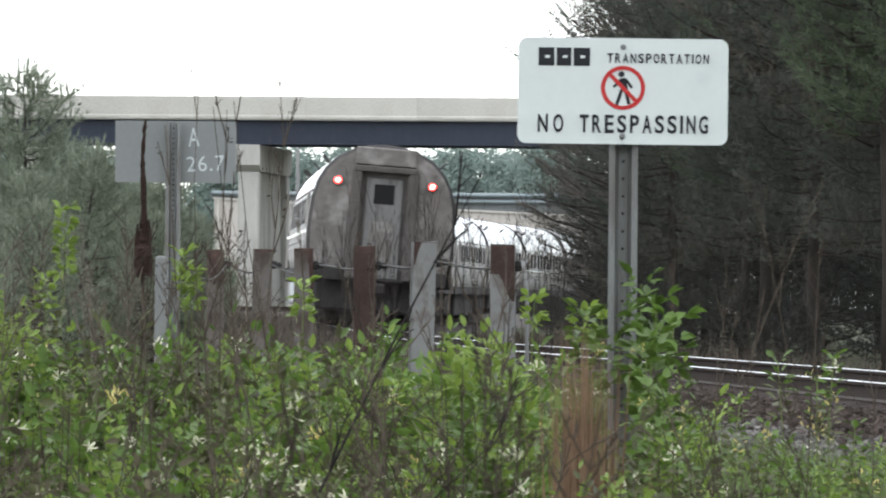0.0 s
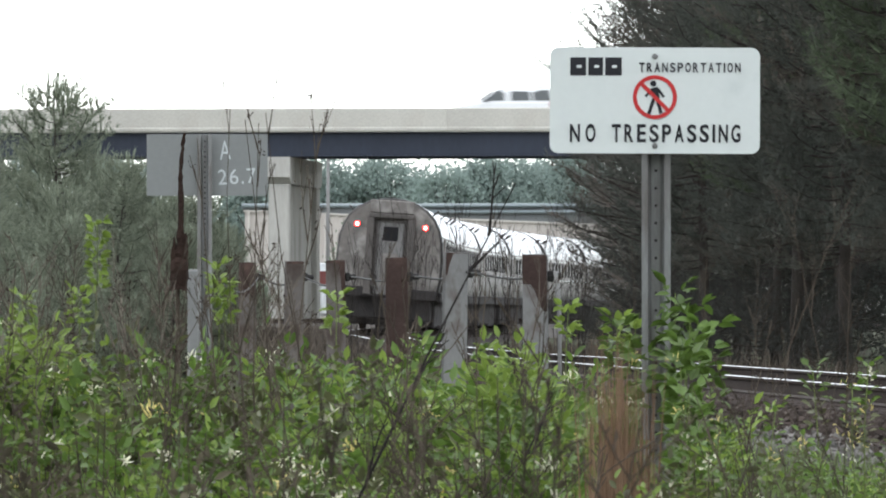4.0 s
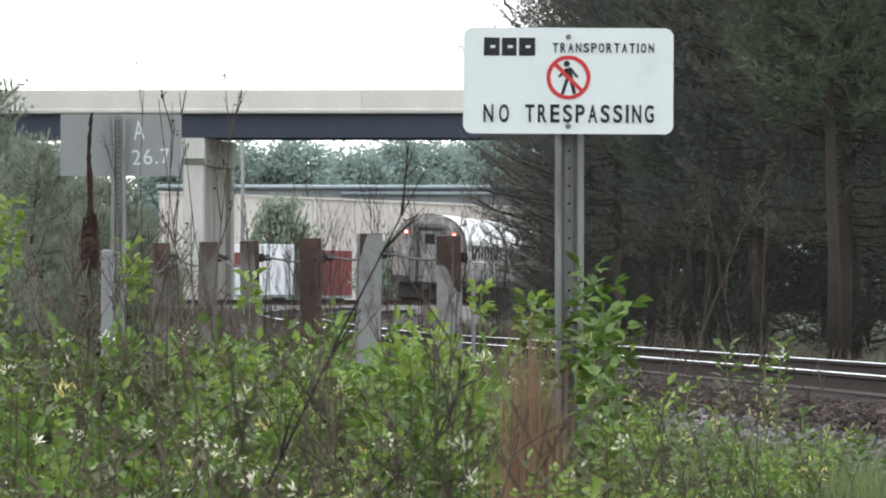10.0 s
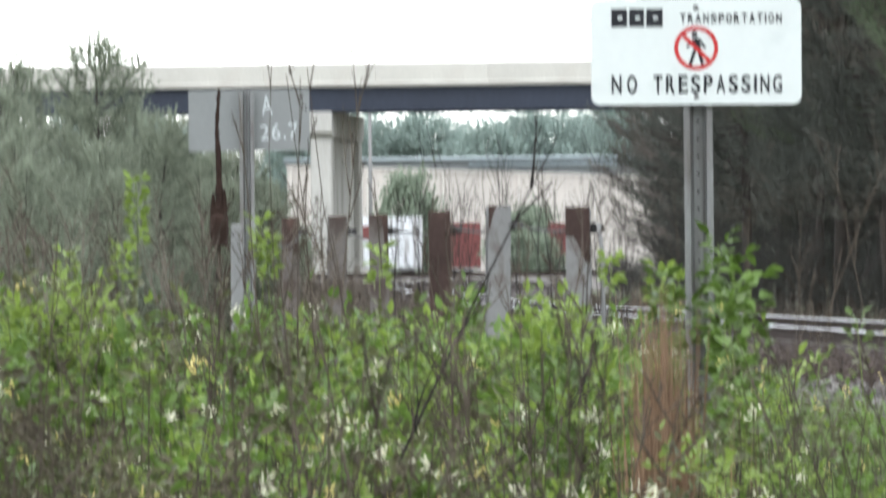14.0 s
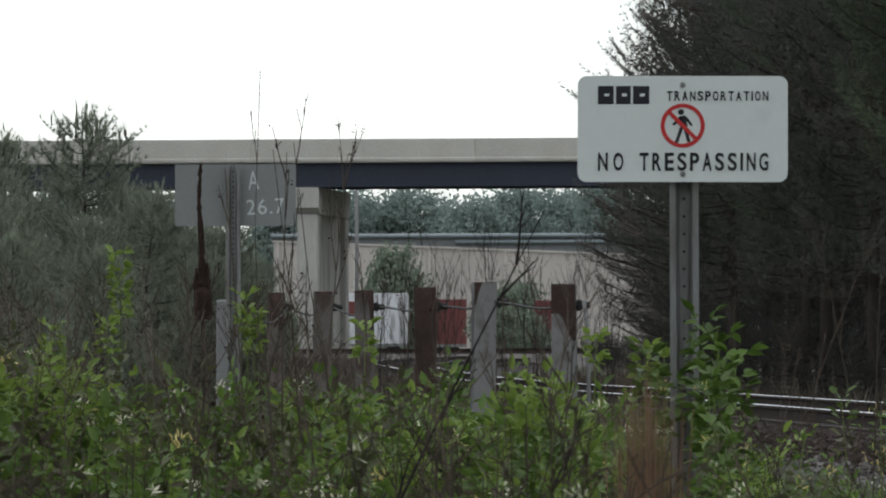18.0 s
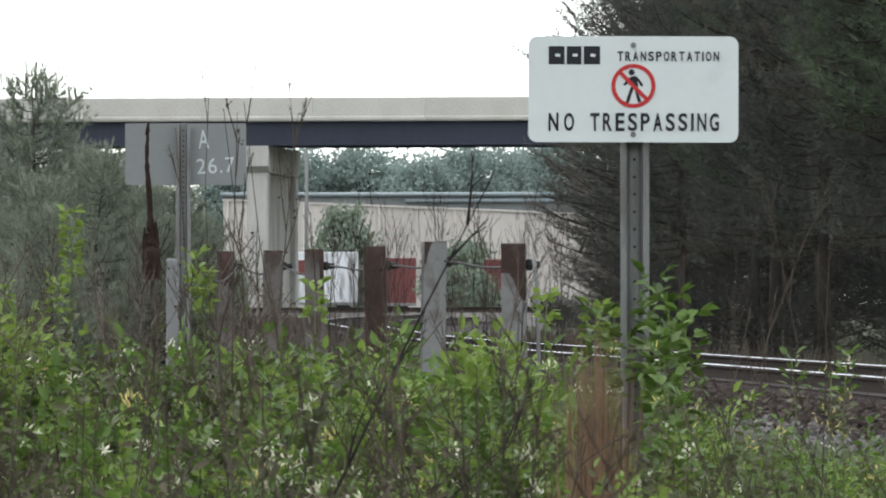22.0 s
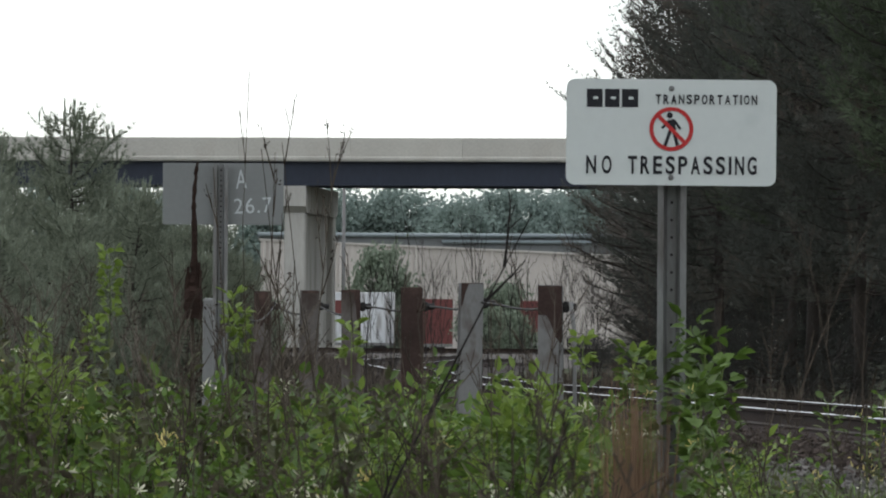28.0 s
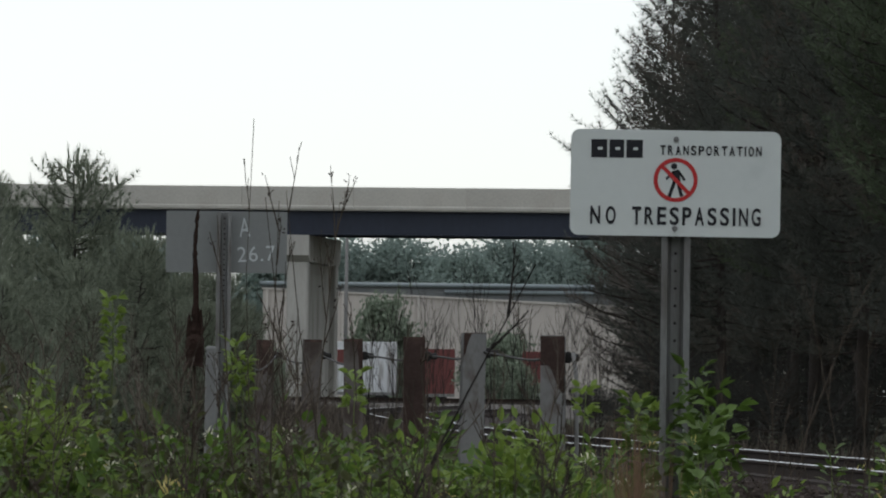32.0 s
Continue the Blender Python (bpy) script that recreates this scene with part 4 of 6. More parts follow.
def build_car(last):
    car = thing("passenger_car", "stainless steel passenger car with grimy end and lit red lamps" if last else "stainless steel passenger railway car with a bright curved roof", "railway car", group="cars of the train")
    n = len(ring_pts())
    ys = [0.0, 0.16, 0.3, CAR_LEN - 1.1, CAR_LEN - 0.16, CAR_LEN]
    sc = [0.955, 0.99, 1.0, 1.0, 0.995, 0.955]
    verts = [(x, y, z) for y, k in zip(ys, sc) for x, z in ring_pts(k)]
    low, up, edge = [], [], []
    for i in range(len(ys) - 1):
        for k in range(n):
            j = (k + 1) % n
            f = (i * n + k, i * n + j, (i + 1) * n + j, (i + 1) * n + k)
            zc = (verts[f[0]][2] + verts[f[1]][2]) / 2
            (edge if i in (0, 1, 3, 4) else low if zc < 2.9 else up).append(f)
    def used(faces):
        keep = sorted({i for f in faces for i in f})
        at = {i: k for k, i in enumerate(keep)}
        return [verts[i] for i in keep], [tuple(at[i] for i in f) for f in faces]

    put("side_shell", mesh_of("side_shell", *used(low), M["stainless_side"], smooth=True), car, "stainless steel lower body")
    put("roof_shell", mesh_of("roof_shell", *used(up), M["roof_steel_lit"], smooth=True), car, "stainless roof with the sky's brightness in its colour")
    # dark ring at each end; the front one runs over a metre back
    for name, sel in (("rear_rim", [f for f in edge if f[0] < 2 * n]), ("front_rim", [f for f in edge if f[0] >= 2 * n])):
        put(name, mesh_of(name, *used(sel), M["grime_shade"], smooth=True), car, "dark rim at the car's end")
    for y, k, flip, mt in ((0.0, 0.955, False, "stainless_dirty"), (CAR_LEN, 0.955, True, "stainless_dirty")):
        pts = [(x, y, z) for x, z in ring_pts(k)]
        face = tuple(range(n)) if not flip else tuple(range(n))[::-1]
        put("end_wall", mesh_of("end_wall", pts, [face], M[mt]), car, "grimy steel end wall")
    # flutes along the lower side and the bright sill strips
    for sx in (-1, 1):
        for z in (1.22, 1.34, 1.46, 1.58, 1.70, 1.82):
            x = 1.50 + 0.10 * smooth(1.16, 1.9, z)
            part("flute", box(sx * x - 0.022, sx * x + 0.022, 0.4, CAR_LEN - 1.5, z - 0.022, z + 0.022, 0.012, 1), M["stainless_side"], car)
        part("skirt", box(sx * 1.555 - 0.05, sx * 1.555 + 0.05, 0.3, CAR_LEN - 0.3, 0.96, 1.24, 0.02, 1), M["grime_shade"], car, "dark strip along the car's lower edge")
        part("sill_strip", box(sx * 1.60 - 0.02, sx * 1.60 + 0.02, 0.3, CAR_LEN - 0.3, 1.95, 2.04, 0.01, 1), M["chrome"], car, "polished steel strip")
        part("gutter_strip", box(sx * 1.535 - 0.02, sx * 1.535 + 0.02, 0.3, CAR_LEN - 0.3, 2.86, 2.90), M["stainless_dirty"], car)
        v, f = extrude_profile([(sx * 1.606, 2.10), (sx * 1.598, 2.35), (sx * 1.566, 2.80), (sx * 1.53, 2.80), (sx * 1.55, 2.10)], "y", 2.1, CAR_LEN - 1.9)
        put("window_band", mesh_of("window_band", v, f, M["stainless_side"]), car, "darker steel band round the windows")
        pane = mesh_of("window_pane", [(sx * 1.611, 0, 2.17), (sx * 1.611, 0.82, 2.17), (sx * 1.578, 0.82, 2.74), (sx * 1.578, 0, 2.74), (sx * 1.55, 0, 2.17), (sx * 1.55, 0.82, 2.17), (sx * 1.55, 0.82, 2.74), (sx * 1.55, 0, 2.74)], [(0, 1, 2, 3), (4, 7, 6, 5), (0, 4, 5, 1), (1, 5, 6, 2), (2, 6, 7, 3), (3, 7, 4, 0)], M["window_dark"])
        for k in range(10):
            put("window_pane", pane, car, m=pose(0, 2.3 + k * 1.48, 0))
        for y in (1.0, CAR_LEN - 1.6):
            part("side_door", box(sx * 1.585 - 0.03, sx * 1.585 + 0.03, y, y + 0.8, 1.25, 2.84, 0.02, 1), M["stainless_dirty"], car)
    for y in (CAR_LEN - 0.02,):
        v, f = [], []
        a, b = ring_pts(0.90), ring_pts(1.006)
        for yy, pts in ((y, a), (y, b), (y + 0.42, b), (y + 0.42, a)):
            v += [(x, yy, z) for x, z in pts]
        for q in range(4):
            q2 = (q + 1) % 4
            for k in range(n):
                j = (k + 1) % n
                f.append((q * n + k, q * n + j, q2 * n + j, q2 * n + k))
        put("gangway_bellows", mesh_of("gangway_bellows", v, f, M["dark_rubber"]), car, "black rubber bellows between cars")
    for k in range(2):
        y = 5.0 + k * 8.5
        part("roof_vent", box(-0.3, 0.3, y, y + 0.6, 3.93, 4.0, 0.03, 1), M["stainless_dirty"], car)
    for y in (0.9, 1.7, CAR_LEN - 2.2, CAR_LEN - 1.4, 9.4):
        for sx in (-1, 1):
            part("roof_hatch", box(-0.012, 0.012, 0, 0.45, -0.2, 0.2, 0.004, 1), M["grime_shade"], car, m=pose(sx * 1.19, y, 3.535, 0, sx * 45, 0))
    # running gear
    for yb in (1.5, CAR_LEN - 4.1):
        part("bogie_frame", box(-1.18, 1.18, yb - 0.4, yb + 3.0, 0.16, 0.86, 0.08, 1), M["grime_shade"], car)
        for y in (yb + 0.2, yb + 2.4):
            for x in (-0.75, 0.75):
                part("wheel", cyl(0.45, -0.065, 0.065, 20, bevel=0.02), M["rail_side"], car, m=pose(x, y, 0.455, 0, 90, 0))
    # equipment boxes widened and lengthened to paint the underside's shade as dark fill
    for y0, y1, z0 in ((0.3, 1.1, 0.34), (4.7, 7.6, 0.14), (7.7, 10.8, 0.20), (10.9, 14.5, 0.12), (18.2, CAR_LEN - 0.2, 0.34)):
        part("underfloor_box", box(-1.34, 1.34, y0, y1, z0, 1.03, 0.05, 1), M["grime_shade"], car, "dark equipment box, filling the shade under the floor")
    part("coupler", box(-0.14, 0.14, -0.55, 0.3, 0.72, 0.98, 0.05, 1), M["grime_shade"], car)
    if last:
        part("diaphragm_post", box(-0.72, -0.50, -0.20, 0.0, 1.05, 3.40, 0.03, 2), M["diaphragm"], car)
        part("diaphragm_post", box(0.50, 0.72, -0.20, 0.0, 1.05, 3.40, 0.03, 2), M["diaphragm"], car)
        part("diaphragm_head", box(-0.68, 0.68, -0.22, 0.0, 3.35, 3.48, 0.03, 2), M["diaphragm"], car)
        part("head_panel", box(-0.66, 0.66, -0.07, 0.0, 3.50, 3.885, 0.03, 2), M["stainless_dirty"], car)
        part("door_recess", box(-0.52, 0.52, -0.02, 0.0, 1.05, 3.35), M["diaphragm"], car)
        dr = part("end_door", box(-0.40, 0.40, -0.075, -0.021, 1.08, 3.22, 0.02, 2), M["door_grey"], car, "pale grey steel end door")
        part("door_window", box(-0.22, 0.22, -0.085, -0.076, 2.68, 3.10, 0.004, 1), M["window_dark"], dr, "dark door window")
        part("door_panel", box(-0.25, 0.25, -0.082, -0.076, 1.3, 2.3, 0.003, 1), M["stainless_dirty"], dr)
        part("step_plate", box(-0.55, 0.55, -0.35, -0.02, 1.02, 1.07, 0.01, 1), M["grime_shade"], car)
        for x in (-1.02, 1.02):
            lamp = part("marker_lamp", cyl(0.10, -0.02, 0.09, 20, bevel=0.01), M["stainless_dirty"], car, m=pose(x, 0.0, 3.13, 90, 0, 0))
            part("red_lens", cyl(0.085, 0.085, 0.11, 20, 0.06), M["tail_red"], lamp, "glowing red lens")
            part("bulb", cyl(0.05, 0.105, 0.122, 16), M["tail_core"], lamp, "bright lamp centre")
        for x in (-1.25, 1.25):
            v, f = tube([(x, -0.06, 1.3), (x, -0.10, 1.35), (x, -0.10, 2.2), (x, -0.06, 2.25)], [0.018] * 4, 6)
            put("grab_rail", mesh_of("grab_rail", v, f, M["stainless_dirty"]), car)
        part("end_sill", box(-1.47, 1.47, -0.06, 0.05, 0.98, 1.28, 0.02, 1), M["grime_shade"], car)
    return car


def car_pose(s):
    xa, ya, _ = track_at(s + 2.8)
    xb, yb, _ = track_at(s + 16.3)
    h = math.atan2(xb - xa, yb - ya)
    yc = (ya + yb) / 2
    x0, y0 = xa - 2.8 * math.sin(h), ya - 2.8 * math.cos(h)
    return pose(x0, y0, rail_level(yc), 0, 0, -math.degrees(h)) @ pose(0, 0, 0, 0, cant(y0), 0)


CARS = [build_car(True), build_car(False)]
for _ in range(7):
    CARS.append(copy_thing(CARS[1], pose(0, 0, 0)))
TRAIN_S0, TRAIN_V = s_of_y(140.1), 13.42


# ---- road vehicles on the bridge ----
def loft(rows):
    """rows: (x, half width at the bottom, half width at the top, bottom, top) from tail to nose."""
    v, f = [], []
    for x, wb, wt, z0, z1 in rows:
        v += [(x, -wb, z0), (x, wb, z0), (x, wt, z1), (x, -wt, z1)]
    for i in range(len(rows) - 1):
        a, b = i * 4, i * 4 + 4
        for k in range(4):
            j = (k + 1) % 4
            f.append((a + k, a + j, b + j, b + k))
    f.append((3, 2, 1, 0))
    o = (len(rows) - 1) * 4
    f.append((o, o + 1, o + 2, o + 3))
    bm = bmesh.new()
    vs = [bm.verts.new(p) for p in v]
    for q in f:
        bm.faces.new([vs[k] for k in q])
    bmesh.ops.recalc_face_normals(bm, faces=bm.faces[:])
    bmesh.ops.bevel(bm, geom=bm.edges[:], offset=0.045, segments=2, affect="EDGES", profile=0.6)
    return bm


def wheels(car, xs, r, half):
    for x in xs:
        for y in (-half, half):
            w = put("wheel", bpy.data.meshes.new("wheel_hub"), car, m=pose(x, y, r, 90, 0, 0))
            part("tyre", cyl(r, -0.12, 0.12, 24, bevel=0.04), M["tyre"], w)
            part("rim", cyl(r * 0.6, -0.125, 0.125, 16, bevel=0.02), M["car_grey"], w)


def side_glass(car, pts, half_lo, half_hi, mt="dark_glass", name="side_window"):
    zs = [z for _, z in pts]
    for sy in (-1, 1):
        v = []
        for off in (0.004, -0.02):
            for x, z in pts:
                u = (z - min(zs)) / (max(zs) - min(zs))
                v.append((x, sy * (half_lo + (half_hi - half_lo) * u + off), z))
        n = len(pts)
        f = [tuple(range(n)), tuple(range(n, 2 * n))[::-1]] + [(k, (k + 1) % n, n + (k + 1) % n, n + k) for k in range(n)]
        put(name, mesh_of(name, v, f, M[mt]), car, "tinted window")


def build_suv():
    c = thing("suv", "white sport utility vehicle driving over the bridge", "car")
    part("body", loft([(-2.5, 0.85, 0.85, 0.45, 1.12), (-2.4, 0.95, 0.92, 0.32, 1.28), (1.0, 0.96, 0.92, 0.30, 1.28), (1.25, 0.96, 0.90, 0.30, 1.24), (2.35, 0.92, 0.82, 0.36, 1.06), (2.5, 0.82, 0.74, 0.45, 0.95)]), M["car_white"], c, "white paint")
    part("cabin", loft([(-2.42, 0.90, 0.78, 1.22, 1.30), (-2.22, 0.90, 0.72, 1.22, 1.93), (-1.5, 0.91, 0.74, 1.22, 1.99), (0.1, 0.91, 0.74, 1.22, 1.98), (0.45, 0.90, 0.70, 1.22, 1.86), (1.3, 0.86, 0.80, 1.22, 1.27)]), M["car_white"], c, "white cabin and roof")
    side_glass(c, [(-2.28, 1.36), (-1.35, 1.36), (-1.35, 1.86), (-2.12, 1.84)], 0.895, 0.76, "grey_glass")
    side_glass(c, [(-1.25, 1.36), (-0.32, 1.36), (-0.32, 1.88), (-1.25, 1.88)], 0.895, 0.755, "grey_glass")
    side_glass(c, [(-0.05, 1.36), (0.98, 1.36), (0.40, 1.82), (-0.05, 1.87)], 0.89, 0.755, "grey_glass")
    part("windscreen", box(-0.02, 0.02, -0.66, 0.66, -0.34, 0.34, 0.005, 1), M["grey_glass"], c, m=pose(0.93, 0, 1.60, 0, -56, 0))
    part("rear_window", box(-0.01, 0.01, -0.62, 0.62, -0.22, 0.22, 0.004, 1), M["dark_glass"], c, m=pose(-2.36, 0, 1.6, 0, 17, 0))
    for y in (-0.86, 0.86):
        part("tail_lamp", box(-2.5, -2.22, y - 0.09, y + 0.09, 0.98, 1.30, 0.02, 1), M["lamp_red"], c, "red tail lamp")
        part("headlamp", box(2.25, 2.46, y - 0.12 if y < 0 else y - 0.16, y + 0.1 if y < 0 else y + 0.04, 0.78, 0.95, 0.02, 1), M["chrome"], c)
        part("door_mirror", box(0.75, 0.92, y * 1.14 - 0.1, y * 1.14 + 0.1, 1.28, 1.45, 0.04, 1), M["dark_rubber"], c)
        part("roof_rail", box(-1.9, 0.0, y * 0.72 - 0.02, y * 0.72 + 0.02, 2.0, 2.03, 0.008, 1), M["dark_rubber"], c)
    wheels(c, (-1.5, 1.55), 0.38, 0.84)
    return c


def build_pickup():
    c = thing("pickup_truck", "dark blue and silver pickup truck driving over the bridge", "truck")
    part("body", loft([(-2.9, 0.92, 0.92, 0.5, 1.38), (-2.8, 0.96, 0.94, 0.42, 1.42), (0.0, 0.97, 0.94, 0.4, 1.40), (1.2, 0.97, 0.93, 0.4, 1.42), (2.6, 0.95, 0.86, 0.42, 1.30), (2.85, 0.86, 0.80, 0.55, 1.18)]), M["car_blue"], c, "dark blue paint")
    part("lower_panel", box(-2.75, 2.55, -0.975, 0.975, 0.46, 1.16, 0.05, 2), M["car_grey"], c, "silver lower panels")
    part("cab", loft([(-0.72, 0.92, 0.74, 1.30, 1.50), (-0.62, 0.92, 0.72, 1.30, 2.0), (-0.3, 0.92, 0.73, 1.30, 2.07), (0.75, 0.92, 0.72, 1.30, 2.05), (1.0, 0.91, 0.70, 1.30, 1.95), (1.75, 0.88, 0.80, 1.28, 1.36)]), M["car_blue"], c)
    side_glass(c, [(-0.55, 1.50), (0.18, 1.50), (0.18, 1.96), (-0.5, 1.95)], 0.905, 0.745, "sky_bright_glass")
    side_glass(c, [(0.35, 1.50), (1.42, 1.50), (0.98, 1.90), (0.35, 1.96)], 0.905, 0.745, "sky_bright_glass")
    part("windscreen", box(-0.02, 0.02, -0.66, 0.66, -0.33, 0.33, 0.005, 1), M["grey_glass"], c, m=pose(1.40, 0, 1.63, 0, -54, 0))
    part("rear_window", box(-0.01, 0.01, -0.6, 0.6, -0.2, 0.2, 0.004, 1), M["grey_glass"], c, m=pose(-0.71, 0, 1.66, 0, 12, 0))
    part("tailgate", box(-2.94, -2.86, -0.80, 0.80, 0.75, 1.36, 0.02, 1), M["car_grey"], c)
    part("bed_cover", box(-2.75, -0.75, -0.82, 0.82, 1.39, 1.45, 0.02, 1), M["dark_rubber"], c)
    part("toolbox", box(-1.35, -0.85, -0.8, 0.8, 1.44, 1.58, 0.03, 1), M["dark_rubber"], c, "black toolbox behind the cab")
    for y in (-0.88, 0.88):
        part("tail_lamp", box(-2.93, -2.70, y - 0.09, y + 0.09, 0.92, 1.28, 0.02, 1), M["lamp_red"], c, "red tail lamp")
        part("headlamp", box(2.62, 2.84, y - 0.1, y + 0.06, 0.85, 1.03, 0.02, 1), M["chrome"], c)
        part("door_mirror", box(1.25, 1.42, y * 1.16 - 0.1, y * 1.16 + 0.1, 1.36, 1.56, 0.04, 1), M["dark_rubber"], c)
    wheels(c, (-1.85, 1.85), 0.40, 0.85)
    return c


SUV, PICKUP = build_suv(), build_pickup()


def on_bridge(x):
    """A vehicle's pose on the deck, heading to the bridge's left."""
    return BRIDGE @ pose(x, 3.0, B_DECK, 0, 0, 180)


# ---- plants ----
STUFF_PARTS = ("foliage", "leafy_twig", "seed_head", "blossom", "crown", "candle_shoot", "cane_tangle", "branchwork", "grass_tuft")
def fast_mesh(name, verts, per, faces_local, mat):
    """verts: (n, per, 3); the same faces for each of the n pieces."""
    n = len(verts)
    me = bpy.data.meshes.new(name)
    fl = np.array(faces_local)
    idx = (fl[None, :, :] + (np.arange(n) * per)[:, None, None]).reshape(-1)
    k = fl.shape[1]
    nf = n * len(fl)
    me.vertices.add(n * per)
    me.vertices.foreach_set("co", np.ascontiguousarray(verts, dtype=np.float32).reshape(-1))
    me.loops.add(nf * k)
    me.loops.foreach_set("vertex_index", idx.astype(np.int32))
    me.polygons.add(nf)
    me.polygons.foreach_set("loop_start", np.arange(0, nf * k, k, dtype=np.int32))
    me.update(calc_edges=True)
    me.materials.append(mat)
    return me


def frames_of(direction, rng):
    """Right-handed frames whose second axis is each direction, rolled at random."""
    d = direction / np.linalg.norm(direction, axis=1, keepdims=True)
    r = rng.normal(size=d.shape)
    a = np.cross(d, r)
    a /= np.linalg.norm(a, axis=1, keepdims=True)
    return a, d, np.cross(a, d)


LEAF = np.array([(0, 0, 0), (-0.21, 0.32, 0.06), (-0.18, 0.66, 0.05), (0, 1.0, -0.10), (0.18, 0.66, 0.05), (0.21, 0.32, 0.06)])
LEAF_FACES = [(0, 1, 2, 3), (0, 3, 4, 5)]
NARROW = LEAF * np.array((0.45, 1, 1))


DIAMOND = np.array([(0, 0, 0), (-0.42, 0.5, 0.08), (0, 1.0, -0.06), (0.42, 0.5, 0.08)])


def leaf_mesh(name, pos, direction, size, rng, mat, shape=LEAF, flat=0.0):
    a, d, c = frames_of(direction, rng)
    if flat:
        up = np.tile((0.0, 0.0, 1.0), (len(d), 1))
        a2 = np.cross(d, up) + 1e-6
        a2 /= np.linalg.norm(a2, axis=1, keepdims=True)
        a = a * (1 - flat) + a2 * flat
        a /= np.linalg.norm(a, axis=1, keepdims=True)
        c = np.cross(a, d)
    s = size[:, None, None]
    v = pos[:, None, :] + s * (a[:, None, :] * shape[None, :, 0:1] + d[:, None, :] * shape[None, :, 1:2] + c[:, None, :] * shape[None, :, 2:3])
    return fast_mesh(name, v, len(shape), LEAF_FACES if len(shape) == 6 else [(0, 1, 2, 3)], mat)


def sprig_mesh(name, pos, direction, length, leaf, rng, mat, pairs=4):
    """Short twigs that each carry pairs of leaflets and one at the tip."""
    a, d, c = frames_of(direction, rng)
    up = np.tile((0.0, 0.0, 1.0), (len(d), 1))
    flat = np.cross(d, up) + 1e-6
    flat /= np.linalg.norm(flat, axis=1, keepdims=True)
    a = a * 0.45 + flat * 0.75
    a /= np.linalg.norm(a, axis=1, keepdims=True)
    ps, ds = [], []
    for k in range(pairs):
        u = 0.15 + 0.8 * k / pairs
        for sgn in (-1, 1):
            ps.append(pos + d * (length * u)[:, None])
            ds.append(d * 0.55 + a * sgn * 0.8 + rng.normal(size=d.shape) * 0.16)
    ps.append(pos + d * length[:, None])
    ds.append(d + rng.normal(size=d.shape) * 0.1)
    n = len(ps)
    p, q = np.concatenate(ps), np.concatenate(ds)
    size = np.tile(leaf, n) * rng.uniform(0.75, 1.2, len(p))
    return leaf_mesh(name, p, q, size, rng, mat, flat=0.55)


def needles(name, pos, axis, length, rng, mat, count=9, spread=0.55, width=0.10):
    """Tufts of needles: count thin blades round each axis."""
    n = len(pos)
    p = np.repeat(pos, count, 0)
    d = np.repeat(axis / np.linalg.norm(axis, axis=1, keepdims=True), count, 0) + rng.normal(size=(n * count, 3)) * spread
    a, d, c = frames_of(d, rng)
    ln = np.repeat(length, count) * rng.uniform(0.7, 1.15, n * count)
    w = (ln * width)[:, None]
    v = np.stack([p - a * w * 0.5, p + a * w * 0.5, p + d * ln[:, None] + c * w * 0.3], 1)
    return fast_mesh(name, v, 3, [(0, 1, 2)], mat)


